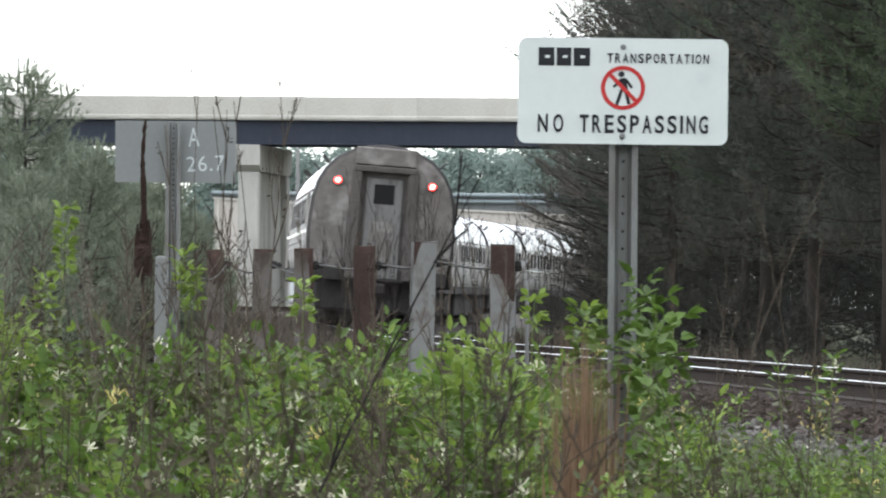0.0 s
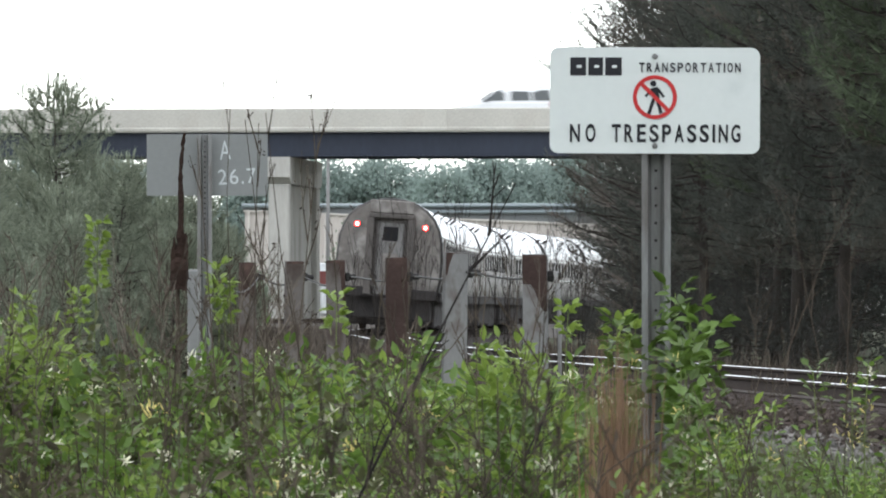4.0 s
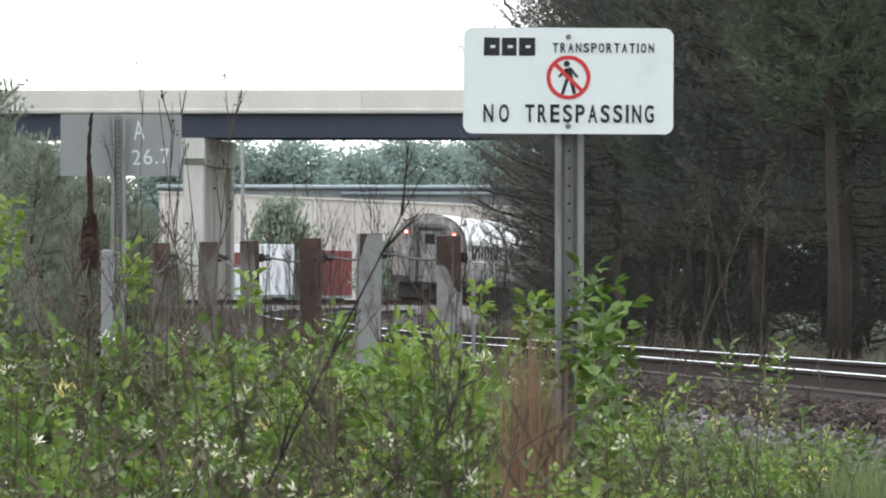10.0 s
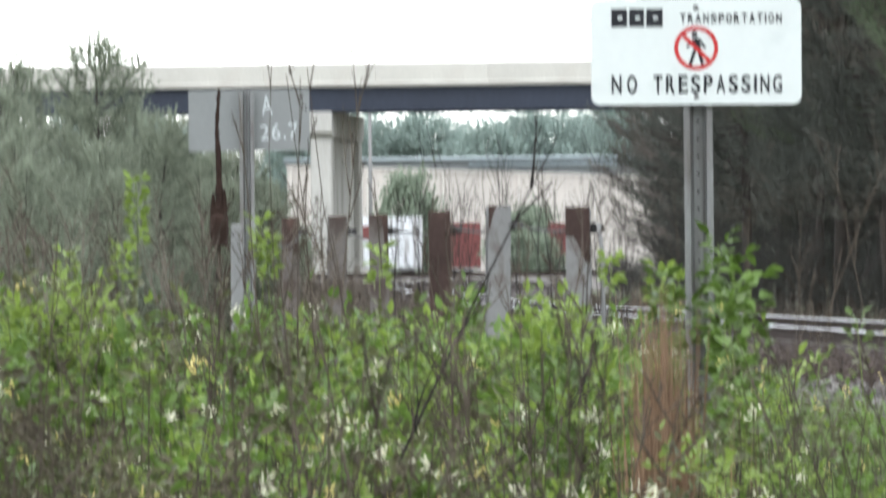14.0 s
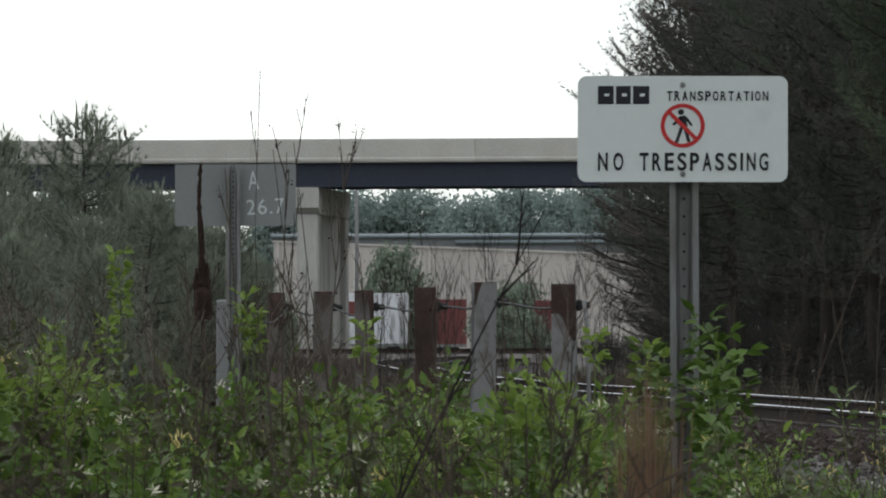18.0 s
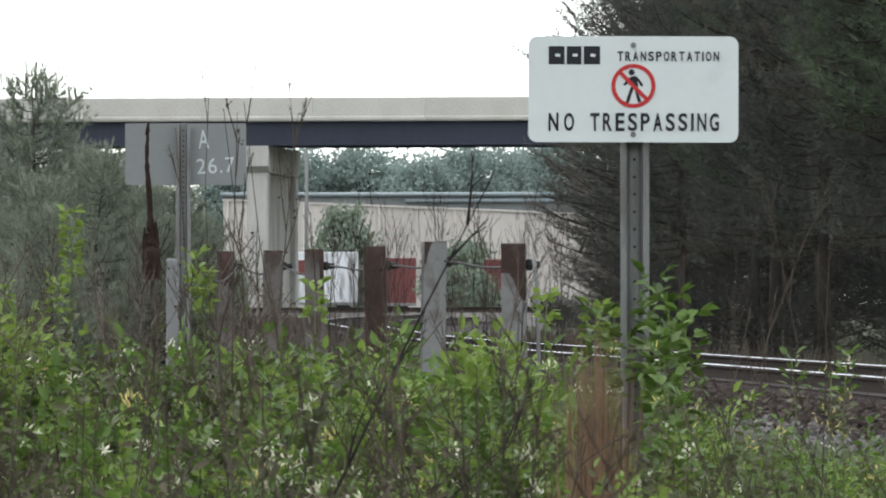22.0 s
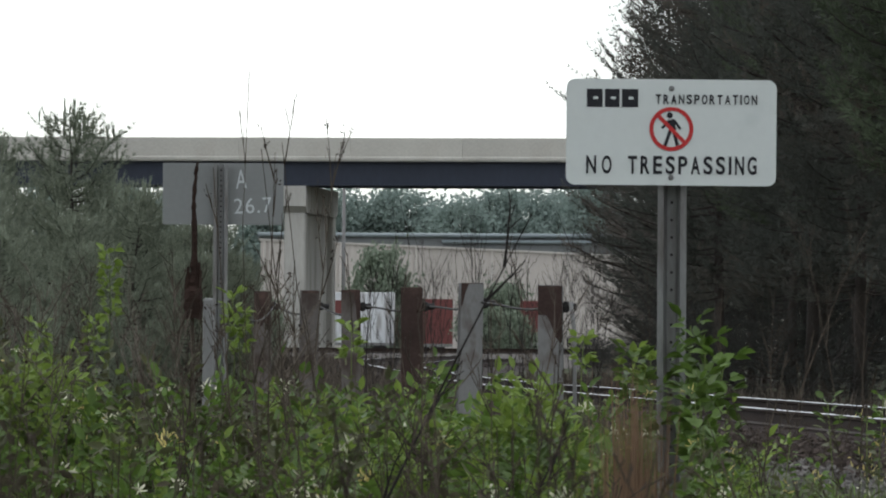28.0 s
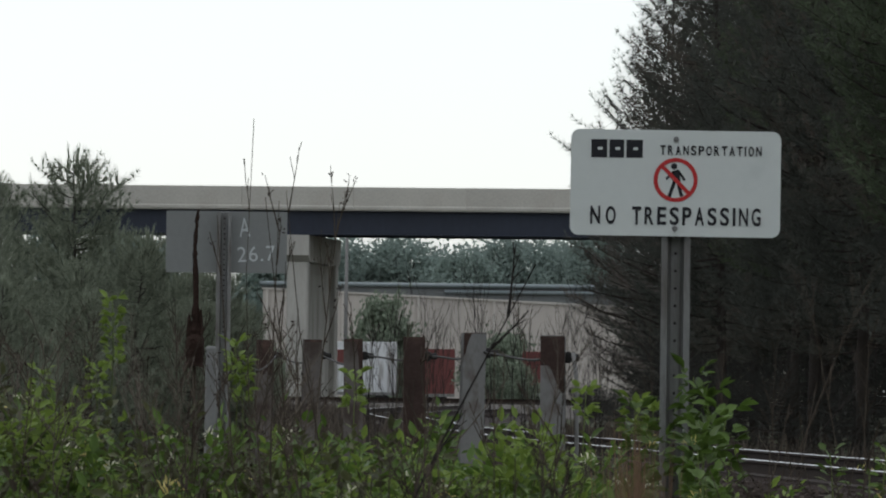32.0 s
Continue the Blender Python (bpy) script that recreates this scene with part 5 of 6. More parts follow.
def pine(name, label, height, radius, seed, mat, tuft=0.22, limbs_per_m=5.0, start=0.12, per_m=7.0, candle=True, full=1.0, droop=0.1, count=9, width=0.10, girth=0.014, blunt=0.0):
    rng = np.random.default_rng(seed)
    t = thing(name, label, "tree")
    lean = rng.normal(size=2) * 0.03
    pts = [(lean[0] * z * z / height + 0.03 * math.sin(z), lean[1] * z, z) for z in np.linspace(-0.1, height * 0.97, 9)]
    v, f = tube(pts, [max(0.012, height * girth * (1 - k / 8.6)) for k in range(9)], 8)
    put("trunk", mesh_of("trunk", v, f, M["bark"], smooth=True), t, "rough brown bark")
    limbs, pos, axis, size, tips = Soup(), [], [], [], []
    n = int(height * limbs_per_m)
    for i in range(n):
        u = start + (1 - start) * ((i + rng.uniform(0, 0.8)) / n)
        z = u * height * 0.96
        az = i * 2.4 + rng.uniform(-0.5, 0.5)
        taper = min(1.0, blunt * max(0.0, 1 - u) ** 0.75 + 0.10) if blunt else min(1.0, (1 - u) * 1.5 + 0.06)
        prof = taper * (0.55 + 0.45 * smooth(start, start + 0.3, u))
        ln = radius * prof * rng.uniform(0.65, 1.15) * full
        rise = rng.uniform(0.1, 0.45) + 0.5 * u
        p0 = np.array((lean[0] * z * z / height, lean[1] * z, z))
        pl = []
        for k in range(5):
            q = k / 4
            pl.append(p0 + np.array((math.cos(az) * ln * q, math.sin(az) * ln * q, ln * (rise * q * q - droop * q))))
        v, f = tube(pl, [max(0.006, ln * 0.016 * (1 - 0.8 * k / 4)) for k in range(5)], 4)
        limbs.add(v, f)
        m = max(1, int(ln * per_m / 5))
        out = np.array((math.cos(az), math.sin(az), 0.0))
        for k in range(m):
            q = 0.25 + 0.75 * (k + rng.uniform(0, 1)) / m
            base = p0 + out * ln * q + np.array((0, 0, ln * (rise * q * q - droop * q)))
            side = np.array((-out[1], out[0], 0.0)) * rng.choice((-1, 1)) * rng.uniform(0.2, 1.0)
            way = out * rng.uniform(0.3, 0.9) + side + np.array((0, 0, rng.uniform(0.0, 0.45) + 0.35 * u))
            way /= np.linalg.norm(way)
            reach = tuft * rng.uniform(1.6, 2.8) * (0.8 + 0.5 * min(1.0, ln))
            for j in range(5):
                w = (j + 0.5) / 5
                pos.append(base + way * reach * w + np.array((0, 0, 0.28 * reach * w * w)))
                axis.append(way + np.array((0, 0, 0.55 * w)) + rng.normal(size=3) * 0.12)
                size.append(tuft * rng.uniform(0.75, 1.15) * (1.1 - 0.35 * w))
        if candle:
            for q in (1.0, 0.8, 0.6):
                tips.append(p0 + np.array((math.cos(az) * ln * q, math.sin(az) * ln * q, ln * (rise * q * q - droop * q))) + rng.normal(size=3) * ln * 0.06)
    for k in range(7 if candle else 0):
        tips.append(np.array(pts[-1]) + rng.normal(size=3) * np.array((0.13, 0.13, 0.10)) * height / 5)
    put("branchwork", limbs.mesh("limbs", M["bark"]), t)
    put("crown", needles("crown", np.array(pos), np.array(axis), np.array(size), rng, mat, count, width=width), t, "tufts of needles")
    if tips:
        tp = np.array(tips)
        put("candle_shoot", needles("candle_shoot", tp, rng.normal(size=tp.shape) * 0.12 + np.array((0, 0, 1.0)), tuft * rng.uniform(1.3, 2.2, len(tp)), rng, mat, 10, 0.10, 0.07), t, "upright new shoots")
    return t


def plant_copies(first, spots):
    """Repeats of a tree at (x, y, scale, turn)."""
    for x, y, k, turn in spots:
        c = copy_thing(first, pose(x, y, ground_z(x, y), 0, 0, turn))
        c.scale = (k, k, k)


def set_at(ob, x, y, turn=0, k=1.0):
    ob.matrix_basis = pose(x, y, ground_z(x, y), 0, 0, turn)
    ob.scale = (k, k, k)


def spot(px, y):
    """Sideways place of something seen at that column of the reference view, y metres away."""
    return (px - 784) / 11500 * y


# young pines left of the bridge
young = [pine("pine_tree", "young green pine with upright shoots beside the railway", 5.0, 1.55, 11 + k, M["needle_young"], 0.165, 18.0, 0.03, 46.0, count=14, width=0.085, blunt=1.3) for k in range(3)]
set_at(young[0], -6.5, 110, 20, 1.0)
set_at(young[1], -7.55, 103, 80, 0.78)
set_at(young[2], -5.75, 97, 140, 0.60)
plant_copies(young[0], [(-8.1, 114, 0.95, 120), (-5.1, 118, 0.62, 40), (-6.7, 92, 0.60, 200), (-4.3, 128, 0.55, 10)])
plant_copies(young[1], [(-5.9, 121, 0.62, 300), (-5.0, 88, 0.48, 30), (-8.6, 108, 0.75, 170), (-6.0, 84, 0.50, 260), (-9.3, 121, 0.9, 15)])
plant_copies(young[2], [(-7.1, 98, 0.66, 310), (-4.4, 104, 0.5, 90), (-3.9, 116, 0.52, 220), (-5.5, 106, 0.72, 75), (-8.4, 96, 0.6, 45), (-4.45, 112, 0.66, 130), (-4.75, 109, 0.6, 15), (-6.75, 113, 0.8, 200), (-5.85, 111, 0.76, 160), (-5.1, 114, 0.7, 250), (-4.2, 110, 0.6, 340)])

# dark pine belt beside the line
dark = [pine("pine_tree", "tall dark pine in the belt of trees beside the line", 14.0, 2.6, 31 + k, M["needle_dark"], 0.25, 11.0, 0.15, 30.0, False, 1.0, 0.24, 11, 0.075, 0.009) for k in range(3)]
edge_pine = pine("pine_tree", "broad dark pine at the end of the tree belt", 9.6, 3.3, 37, M["needle_grey"], 0.23, 11.0, 0.02, 17.0, False, 1.0, 0.26, 11, 0.07, 0.010, 1.15)
set_at(edge_pine, 5.95, 172, 0, 1.0)
plant_copies(edge_pine, [(6.3, 182, 1.05, 120), (6.7, 160, 1.1, 230), (6.0, 180, 0.8, 60), (7.6, 186, 1.1, 300)])
corner_pine = pine("pine_tree", "tall broad dark pine at the corner of the tree belt", 13.2, 3.6, 38, M["needle_dark"], 0.23, 13.0, 0.05, 26.0, False, 1.0, 0.26, 11, 0.07, 0.010, 1.6)
set_at(corner_pine, 6.45, 165, 40, 1.0)
set_at(dark[0], 7.9, 168, 10, 0.88)
set_at(dark[1], 5.6, 138, 100, 0.95)
set_at(dark[2], 6.3, 116, 50, 1.0)
plant_copies(dark[0], [(6.8, 150, 0.9, 200), (6.4, 103, 0.9, 140), (9.6, 128, 1.1, 80), (5.7, 177, 0.95, 300)])
plant_copies(dark[1], [(8.6, 160, 1.1, 20), (7.6, 124, 1.0, 250), (8.3, 108, 1.0, 70), (9.4, 98, 1.05, 210)])
plant_copies(dark[2], [(6.6, 129, 0.85, 190), (8.0, 141, 1.1, 280), (7.8, 180, 1.1, 120), (7.2, 96, 0.9, 35)])
rear = pine("pine_tree", "tall dark pine filling the belt, with unseen copies behind the camera", 14.0, 2.6, 34, M["needle_dark"], 0.42, 7.0, 0.05, 15.0, False, 1.0, 0.24, 9, 0.09, 0.008)
set_at(rear, 10.2, 141, 310, 1.15)
plant_copies(rear, [(9.5, 174, 1.1, 33), (12.5, 150, 1.2, 260), (14.5, 135, 1.2, 60), (11.0, 100, 1.0, 100), (13.5, 172, 1.1, 5), (11.6, 186, 1.1, 75), (9.8, 113, 1.1, 30), (11.6, 118, 1.2, 165), (17.0, 160, 1.25, 85), (10.6, 126, 1.15, 20), (9.3, 150, 1.1, 230)])


# unseen pines added behind the camera to keep sky light off the sign
for j in range(3):
    plant_copies(rear, [(-27 + 9 * k + 3 * j, -9 - 3.5 * ((k + j) % 2), 1.15 + 0.05 * ((k + 2 * j) % 3), 47 * k + 20 * j) for k in range(7)])


def broad_tree(name, label, height, radius, seed, mat, clumps=90, leaf=0.55, base=0.3, per=26, category="tree"):
    """A broadleaf tree: forked trunk, limbs and a crown of many small leaf clumps with gaps."""
    rng = np.random.default_rng(seed)
    t = thing(name, label, category)
    wood = Soup()
    v, f = tube([(0, 0, -0.1), (0.05 * radius, 0, height * 0.3), (-0.05 * radius, 0.05, height * 0.62), (0, 0, height * 0.9)], [height * 0.02, height * 0.016, height * 0.01, 0.02], 8)
    put("trunk", mesh_of("trunk", v, f, M["bark"], smooth=True), t)
    pos, ax = [], []
    for i in range(clumps):
        u = rng.uniform(0, 1)
        z = height * (base + (1 - base) * u)
        prof = math.sin(math.pi * min(0.98, max(0.06, 0.12 + 0.85 * u))) ** 0.6
        r = radius * prof * math.sqrt(rng.uniform(0.15, 1.0))
        az = rng.uniform(0, 2 * math.pi)
        c = np.array((r * math.cos(az), r * math.sin(az), z * rng.uniform(0.96, 1.04)))
        if i % 3 == 0:
            z0 = z * 0.7
            v, f = tube([(0, 0, z0), tuple(c * (0.55, 0.55, 0) + np.array((0, 0, z0 + (z - z0) * 0.6))), tuple(c)], [height * 0.006, height * 0.004, 0.015], 4)
            wood.add(v, f)
        cr = radius * rng.uniform(0.10, 0.24)
        pos.append(c + rng.normal(size=(per, 3)) * cr * np.array((1, 1, 0.7)))
        ax.append(rng.normal(size=(per, 3)) + np.array((0, 0, 0.3)))
    pos, ax = np.concatenate(pos), np.concatenate(ax)
    put("branchwork", wood.mesh("limbs", M["bark"]), t)
    put("crown", leaf_mesh("crown", pos, ax, leaf * rng.uniform(0.6, 1.2, len(pos)), rng, mat, DIAMOND), t, "small leaf clumps")
    return t


# a greener pine at the front of the belt, its colour lightened for the lit top
green_pine = pine("pine_tree", "greener pine at the front of the dark belt", 13.0, 2.3, 41, M["needle_green"], 0.24, 11.0, 0.28, 30.0, False, 1.0, 0.24, 11, 0.08, 0.008)
set_at(green_pine, 6.9, 94, 20, 1.0)
plant_copies(green_pine, [(6.3, 122, 0.95, 130)])

# undergrowth at the foot of the belt, the shade there put into its colour
under = pine("undergrowth", "dark brown-green undergrowth, coloured for the shade beneath the pines", 3.6, 1.9, 66, M["needle_shade"], 0.20, 16.0, 0.0, 24.0, False, 1.0, 0.1, 10, 0.07, 0.006)
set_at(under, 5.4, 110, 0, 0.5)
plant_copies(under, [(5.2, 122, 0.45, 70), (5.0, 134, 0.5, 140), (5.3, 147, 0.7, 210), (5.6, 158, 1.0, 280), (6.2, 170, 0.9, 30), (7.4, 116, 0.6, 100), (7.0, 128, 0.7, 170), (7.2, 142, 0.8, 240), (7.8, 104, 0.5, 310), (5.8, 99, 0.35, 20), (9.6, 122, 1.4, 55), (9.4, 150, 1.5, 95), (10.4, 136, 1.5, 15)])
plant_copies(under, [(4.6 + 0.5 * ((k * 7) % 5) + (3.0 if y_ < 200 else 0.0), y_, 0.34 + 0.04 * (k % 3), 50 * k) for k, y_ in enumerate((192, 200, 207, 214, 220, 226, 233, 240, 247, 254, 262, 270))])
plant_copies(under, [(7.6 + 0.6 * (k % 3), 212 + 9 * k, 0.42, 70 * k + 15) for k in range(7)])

# far woods behind the warehouse, their haze put into the pale leaf colour
far = [broad_tree("forest_tree", "tall tree in the far woods behind the warehouse", 15, 4.2, 51 + k, M["leaf_far_haze"], 150, 0.36, 0.22, 75) for k in range(3)]
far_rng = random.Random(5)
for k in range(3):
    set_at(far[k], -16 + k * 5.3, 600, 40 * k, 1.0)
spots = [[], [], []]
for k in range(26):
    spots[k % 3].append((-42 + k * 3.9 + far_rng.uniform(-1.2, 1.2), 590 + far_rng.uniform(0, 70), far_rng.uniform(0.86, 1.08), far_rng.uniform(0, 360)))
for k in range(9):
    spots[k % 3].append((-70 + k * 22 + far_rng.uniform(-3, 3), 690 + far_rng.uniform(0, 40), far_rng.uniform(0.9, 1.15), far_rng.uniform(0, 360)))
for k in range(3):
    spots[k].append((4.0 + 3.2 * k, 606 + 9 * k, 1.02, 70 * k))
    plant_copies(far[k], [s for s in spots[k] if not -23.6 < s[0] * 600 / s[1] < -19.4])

# shrubs of the yard
yard = [broad_tree("shrub", "rounded green shrub in the yard", 4.6, 2.4, 71 + k, M["leaf_bush"], 110, 0.27, 0.05, 55, "shrub") for k in range(2)]
set_at(yard[0], -5.0, 428, 0, 1.5)
yard[0].scale = (0.95, 0.95, 1.5)
set_at(yard[1], 3.0, 430, 60, 1.0)
plant_copies(yard[0], [(1.5, 345, 0.62, 50), (2.9, 350, 0.55, 130), (-13.0, 380, 0.9, 200), (-15.5, 360, 1.0, 90), (-10.8, 352, 0.7, 10)])
plant_copies(yard[1], [(-17.5, 330, 1.0, 20), (-12.2, 300, 0.7, 140), (-9.5, 285, 0.5, 80)])


def bare_plant(name, label, height, spread, seed, mat="stem", thick=0.007, twigs=10, buds=0, forks=3, category="weed", longest=0.25):
    """A leafless stalk with forking side twigs, and small dry seed heads."""
    rng = np.random.default_rng(seed)
    t = thing(name, label, category)
    s = Soup()
    seeds = []

    def grow(p, d, ln, r, level):
        pts, q, dd = [p], p, d
        for k in range(5):
            dd = dd + rng.normal(size=3) * 0.045 + np.array((0, 0, 0.03))
            dd = dd / np.linalg.norm(dd)
            q = q + dd * ln / 5
            pts.append(q)
        v, f = tube(pts, [max(0.0012, r * (1 - 0.85 * k / 5)) for k in range(6)], 5)
        s.add(v, f)
        if level == 0:
            m = twigs
        elif level == 1:
            m = forks
        else:
            m = 0
        for _ in range(m):
            k = rng.uniform(0.3, 0.97)
            i = min(4, int(k * 5))
            b = pts[i] + (pts[i + 1] - pts[i]) * (k * 5 - i)
            side = rng.normal(size=3) * np.array((1, 1, 0.3))
            side /= np.linalg.norm(side)
            nd = dd * rng.uniform(0.55, 1.0) + side * spread
            grow(b, nd / np.linalg.norm(nd), min(longest * rng.uniform(0.5, 1.0), ln * rng.uniform(0.18, 0.42) * (1.15 - k * 0.6)), r * 0.5, level + 1)
        for _ in range(buds):
            k = rng.integers(2, 6)
            seeds.append(pts[k] + rng.normal(size=3) * 0.006)

    grow(np.array((0.0, 0, 0)), np.array((rng.normal() * 0.012, rng.normal() * 0.02, 1.0)), height, thick, 0)
    put("stalk", s.mesh("stalk", M[mat]), t)
    if seeds:
        sd = np.array(seeds)
        put("seed_head", leaf_mesh("seed_head", sd, rng.normal(size=sd.shape), rng.uniform(0.008, 0.018, len(sd)), rng, M["seed_brown"]), t, "small dry brown seed heads")
    return t


def bush(name, label, x, y, top, width, seed, mats, leaves, flowers, leaf_size=0.042, category="bush"):
    """A tangled leafy bush: arching canes with paired leaves, and clusters of narrow trumpet flowers."""
    rng = np.random.default_rng(seed)
    g = ground_z(x, y)
    h = top - g - leaf_size * 1.3
    t = thing(name, label, category, pose(x, y, g), "thicket beside the railway")
    canes, pos, ax, pick = Soup(), [], [], []
    nc = max(8, int(leaves / 60))
    per = max(4, leaves // nc)
    tips = []
    for c in range(nc):
        a = rng.uniform(0, 2 * math.pi)
        r0 = width * 0.35 * math.sqrt(rng.uniform(0, 1))
        r1 = width * 0.62 * math.sqrt(rng.uniform(0.02, 1))
        hh = h * rng.uniform(0.62, 1.0) * (1 - 0.12 * (r1 / width) ** 2)
        a1 = a + rng.normal() * 0.6
        p0 = np.array((r0 * math.cos(a), r0 * math.sin(a), 0))
        p3 = np.array((r1 * math.cos(a1), r1 * math.sin(a1), hh))
        mid = (p0 + p3) / 2 + np.array((rng.normal() * 0.05, rng.normal() * 0.05, h * 0.12))
        pts = []
        for k in range(8):
            u = k / 7
            pts.append(p0 * (1 - u) ** 2 + mid * 2 * u * (1 - u) + p3 * u * u + rng.normal(size=3) * 0.008)
        v, f = tube(pts, [0.0042 * (1 - 0.7 * k / 7) for k in range(8)], 4)
        canes.add(v, f)
        tips.append(p3)
        clump = max(1, per // 20)
        for q in range(clump):
            u = rng.uniform(0.2, 1.0) ** 0.6 if q else rng.uniform(0.9, 1.0)
            i = min(6, int(u * 7))
            b = pts[i] + (pts[i + 1] - pts[i]) * (u * 7 - i) + rng.normal(size=3) * 0.02
            wide = leaf_size * rng.uniform(0.7, 1.5)
            shade = rng.uniform(0, 1)
            for _ in range(per // clump):
                off = rng.normal(size=3) * np.array((1, 1, 0.75)) * wide
                pos.append(b + off)
                ax.append(off * 8 + rng.normal(size=3) * 0.5 + np.array((0, 0, 0.12)))
                pick.append(shade)
    pos, ax = np.array(pos), np.array(ax)
    put("cane_tangle", canes.mesh("canes", M["stem"]), t, "thin brown canes")
    pick = np.clip(np.array(pick) + rng.normal(size=len(pos)) * 0.08, 0, 0.999)
    cuts = np.linspace(0, 1, len(mats) + 1)
    for k, mt in enumerate(mats):
        sel = np.flatnonzero((pick >= cuts[k]) & (pick < cuts[k + 1]))
        half = max(1, len(sel) // 2)
        loose, sprig = sel[:half], sel[half:half + max(1, len(sel) // 14)]
        put("foliage", leaf_mesh("foliage", pos[loose], ax[loose], leaf_size * rng.uniform(0.55, 1.25, len(loose)), rng, M[mt], flat=0.5), t, "small pointed leaves")
        ln = leaf_size * rng.uniform(2.0, 3.4, len(sprig))
        put("leafy_twig", sprig_mesh("leafy_twig", pos[sprig], ax[sprig] * (0.6, 0.6, 0.6) + np.array((0, 0, 0.35)), ln, leaf_size * rng.uniform(0.7, 1.05, len(sprig)), rng, M[mt]), t, "twigs with paired leaflets")
    if flowers:
        for mt, share in (("petal_white", 0.62), ("petal_yellow", 0.38)):
            fp, fa = [], []
            for _ in range(int(flowers * share + rng.uniform(0, 1))):
                some = pos[rng.integers(len(pos), size=14)]
                c = some[np.argmin(some[:, 1])] + np.array((0, -0.02, 0.02))
                m = rng.integers(7, 13)
                fp.append(c + rng.normal(size=(m, 3)) * np.array((0.013, 0.013, 0.010)))
                fa.append(rng.normal(size=(m, 3)) * 0.7 + np.array((0, -0.3, 0.6)))
            if not fp:
                continue
            fp, fa = np.concatenate(fp), np.concatenate(fa)
            put("blossom", leaf_mesh("blossom", fp, fa, rng.uniform(0.020, 0.037, len(fp)), rng, M[mt], shape=LEAF * np.array((0.5, 1, 1))), t, "white trumpet blossoms" if mt == "petal_white" else "yellow faded trumpet blossoms")
    return t


TOPS = [(-250, 560), (0, 556), (60, 545), (120, 540), (180, 545), (250, 566), (330, 584), (420, 586), (490, 574), (560, 574), (640, 572), (690, 596), (740, 628), (790, 614), (850, 594), (930, 592), (985, 622), (1040, 622), (1090, 610), (1150, 660), (1250, 690), (1350, 735), (1450, 770), (1568, 775), (1850, 775)]


def thicket_top(px, y, lower=0.0):
    row = np.interp(px, [a for a, _ in TOPS], [b for _, b in TOPS]) + lower
    return 1.6 - (row - 556) / 11500 * y


veg = random.Random(21)
HONEY = "honeysuckle bush with green leaves and white and yellow blossom"
PLAIN = "tangled bush with small green leaves and bare brown twigs"
def row(count, px0, step, y0, y1, low, width, seed, name, label, mats, leaves, flowers, size):
    """A row of bushes across the view; low: how far their tops stay under the thicket's line."""
    for k in range(count):
        px = px0 + k * step + veg.uniform(-25, 25)
        y = veg.uniform(y0, y1)
        n = int(leaves * veg.uniform(0.55, 1.25))
        use = mats[k % len(mats)]
        if y0 < 16 and (px < 430 or 640 < px < 800):
            use = ["leaf_brown", D, "leaf_brown"]
        elif y0 < 16 and px >= 800:
            use = [G, L, D]
        elif px < 330:
            use = [G, D, G]
        bush(name, label, spot(px, y), y, thicket_top(px, y, veg.uniform(*low)), width, seed + k, use, n, flowers, size)


G, D, L = "leaf_green", "leaf_dull", "leaf_light"
row(17, -190, 84, 21.5, 27, (-8, 30), 0.46, 100, "honeysuckle_bush", HONEY, [[G, L, G], [G, D, L], [L, G]], 1300, 14, 0.060)
row(16, -200, 88, 16.5, 18.2, (50, 130), 0.34, 200, "honeysuckle_bush", HONEY, [[G, D, L], [G, L], [D, G]], 760, 12, 0.046)
row(16, -230, 94, 13.0, 15.0, (110, 220), 0.30, 300, "tangled_bush", PLAIN, [[D, G], [D, G, L], [G, D]], 420, 4, 0.036)
row(12, -230, 125, 10.5, 12.0, (200, 330), 0.26, 400, "tangled_bush", PLAIN, [[D], [D, G]], 260, 0, 0.024)
row(9, 1150, 60, 22.0, 34.0, (0, 40), 0.34, 450, "tangled_bush", PLAIN, [[D, G], [G, D, L]], 260, 0.6, 0.040)
row(8, 1180, 62, 15.0, 17.5, (40, 90), 0.24, 470, "honeysuckle_bush", HONEY, [[G, D], [D, G, L]], 300, 0.6, 0.028)

for k, (px, top, width) in enumerate(((600, 580, 0.24), (650, 584, 0.22), (880, 600, 0.2), (940, 596, 0.22), (500, 592, 0.2), (540, 586, 0.2), (820, 612, 0.2), (150, 545, 0.2), (90, 548, 0.2), (20, 556, 0.2))):
    bush("leafy_shoot", "bright green shoots with broad leaves above the thicket", spot(px, 20.6), 20.6, thicket_top(px, 20.6, top - np.interp(px, [a for a, _ in TOPS], [b for _, b in TOPS])), width, 520 + k, [L, G, L], 420, 0, 0.056, "shoot")
for k, (px, low) in enumerate(((860, 120), (925, 90), (905, 190), (560, 150), (480, 120), (965, 200), (330, 110))):
    bush("honeysuckle_bush", "lush bright green honeysuckle with paired leaves", spot(px, 15.8), 15.8, thicket_top(px, 15.8, low), 0.22, 560 + k, [G, L, G], 420, 4, 0.042)
for k in range(9):
    px, y = 1290 + k * 36 + veg.uniform(-12, 12), veg.uniform(15.5, 19.5)
    bush("honeysuckle_bush", HONEY, spot(px, y), y, thicket_top(px, y, veg.uniform(0, 50)), 0.13, 540 + k, [G, D], 90, 0.4, 0.030)


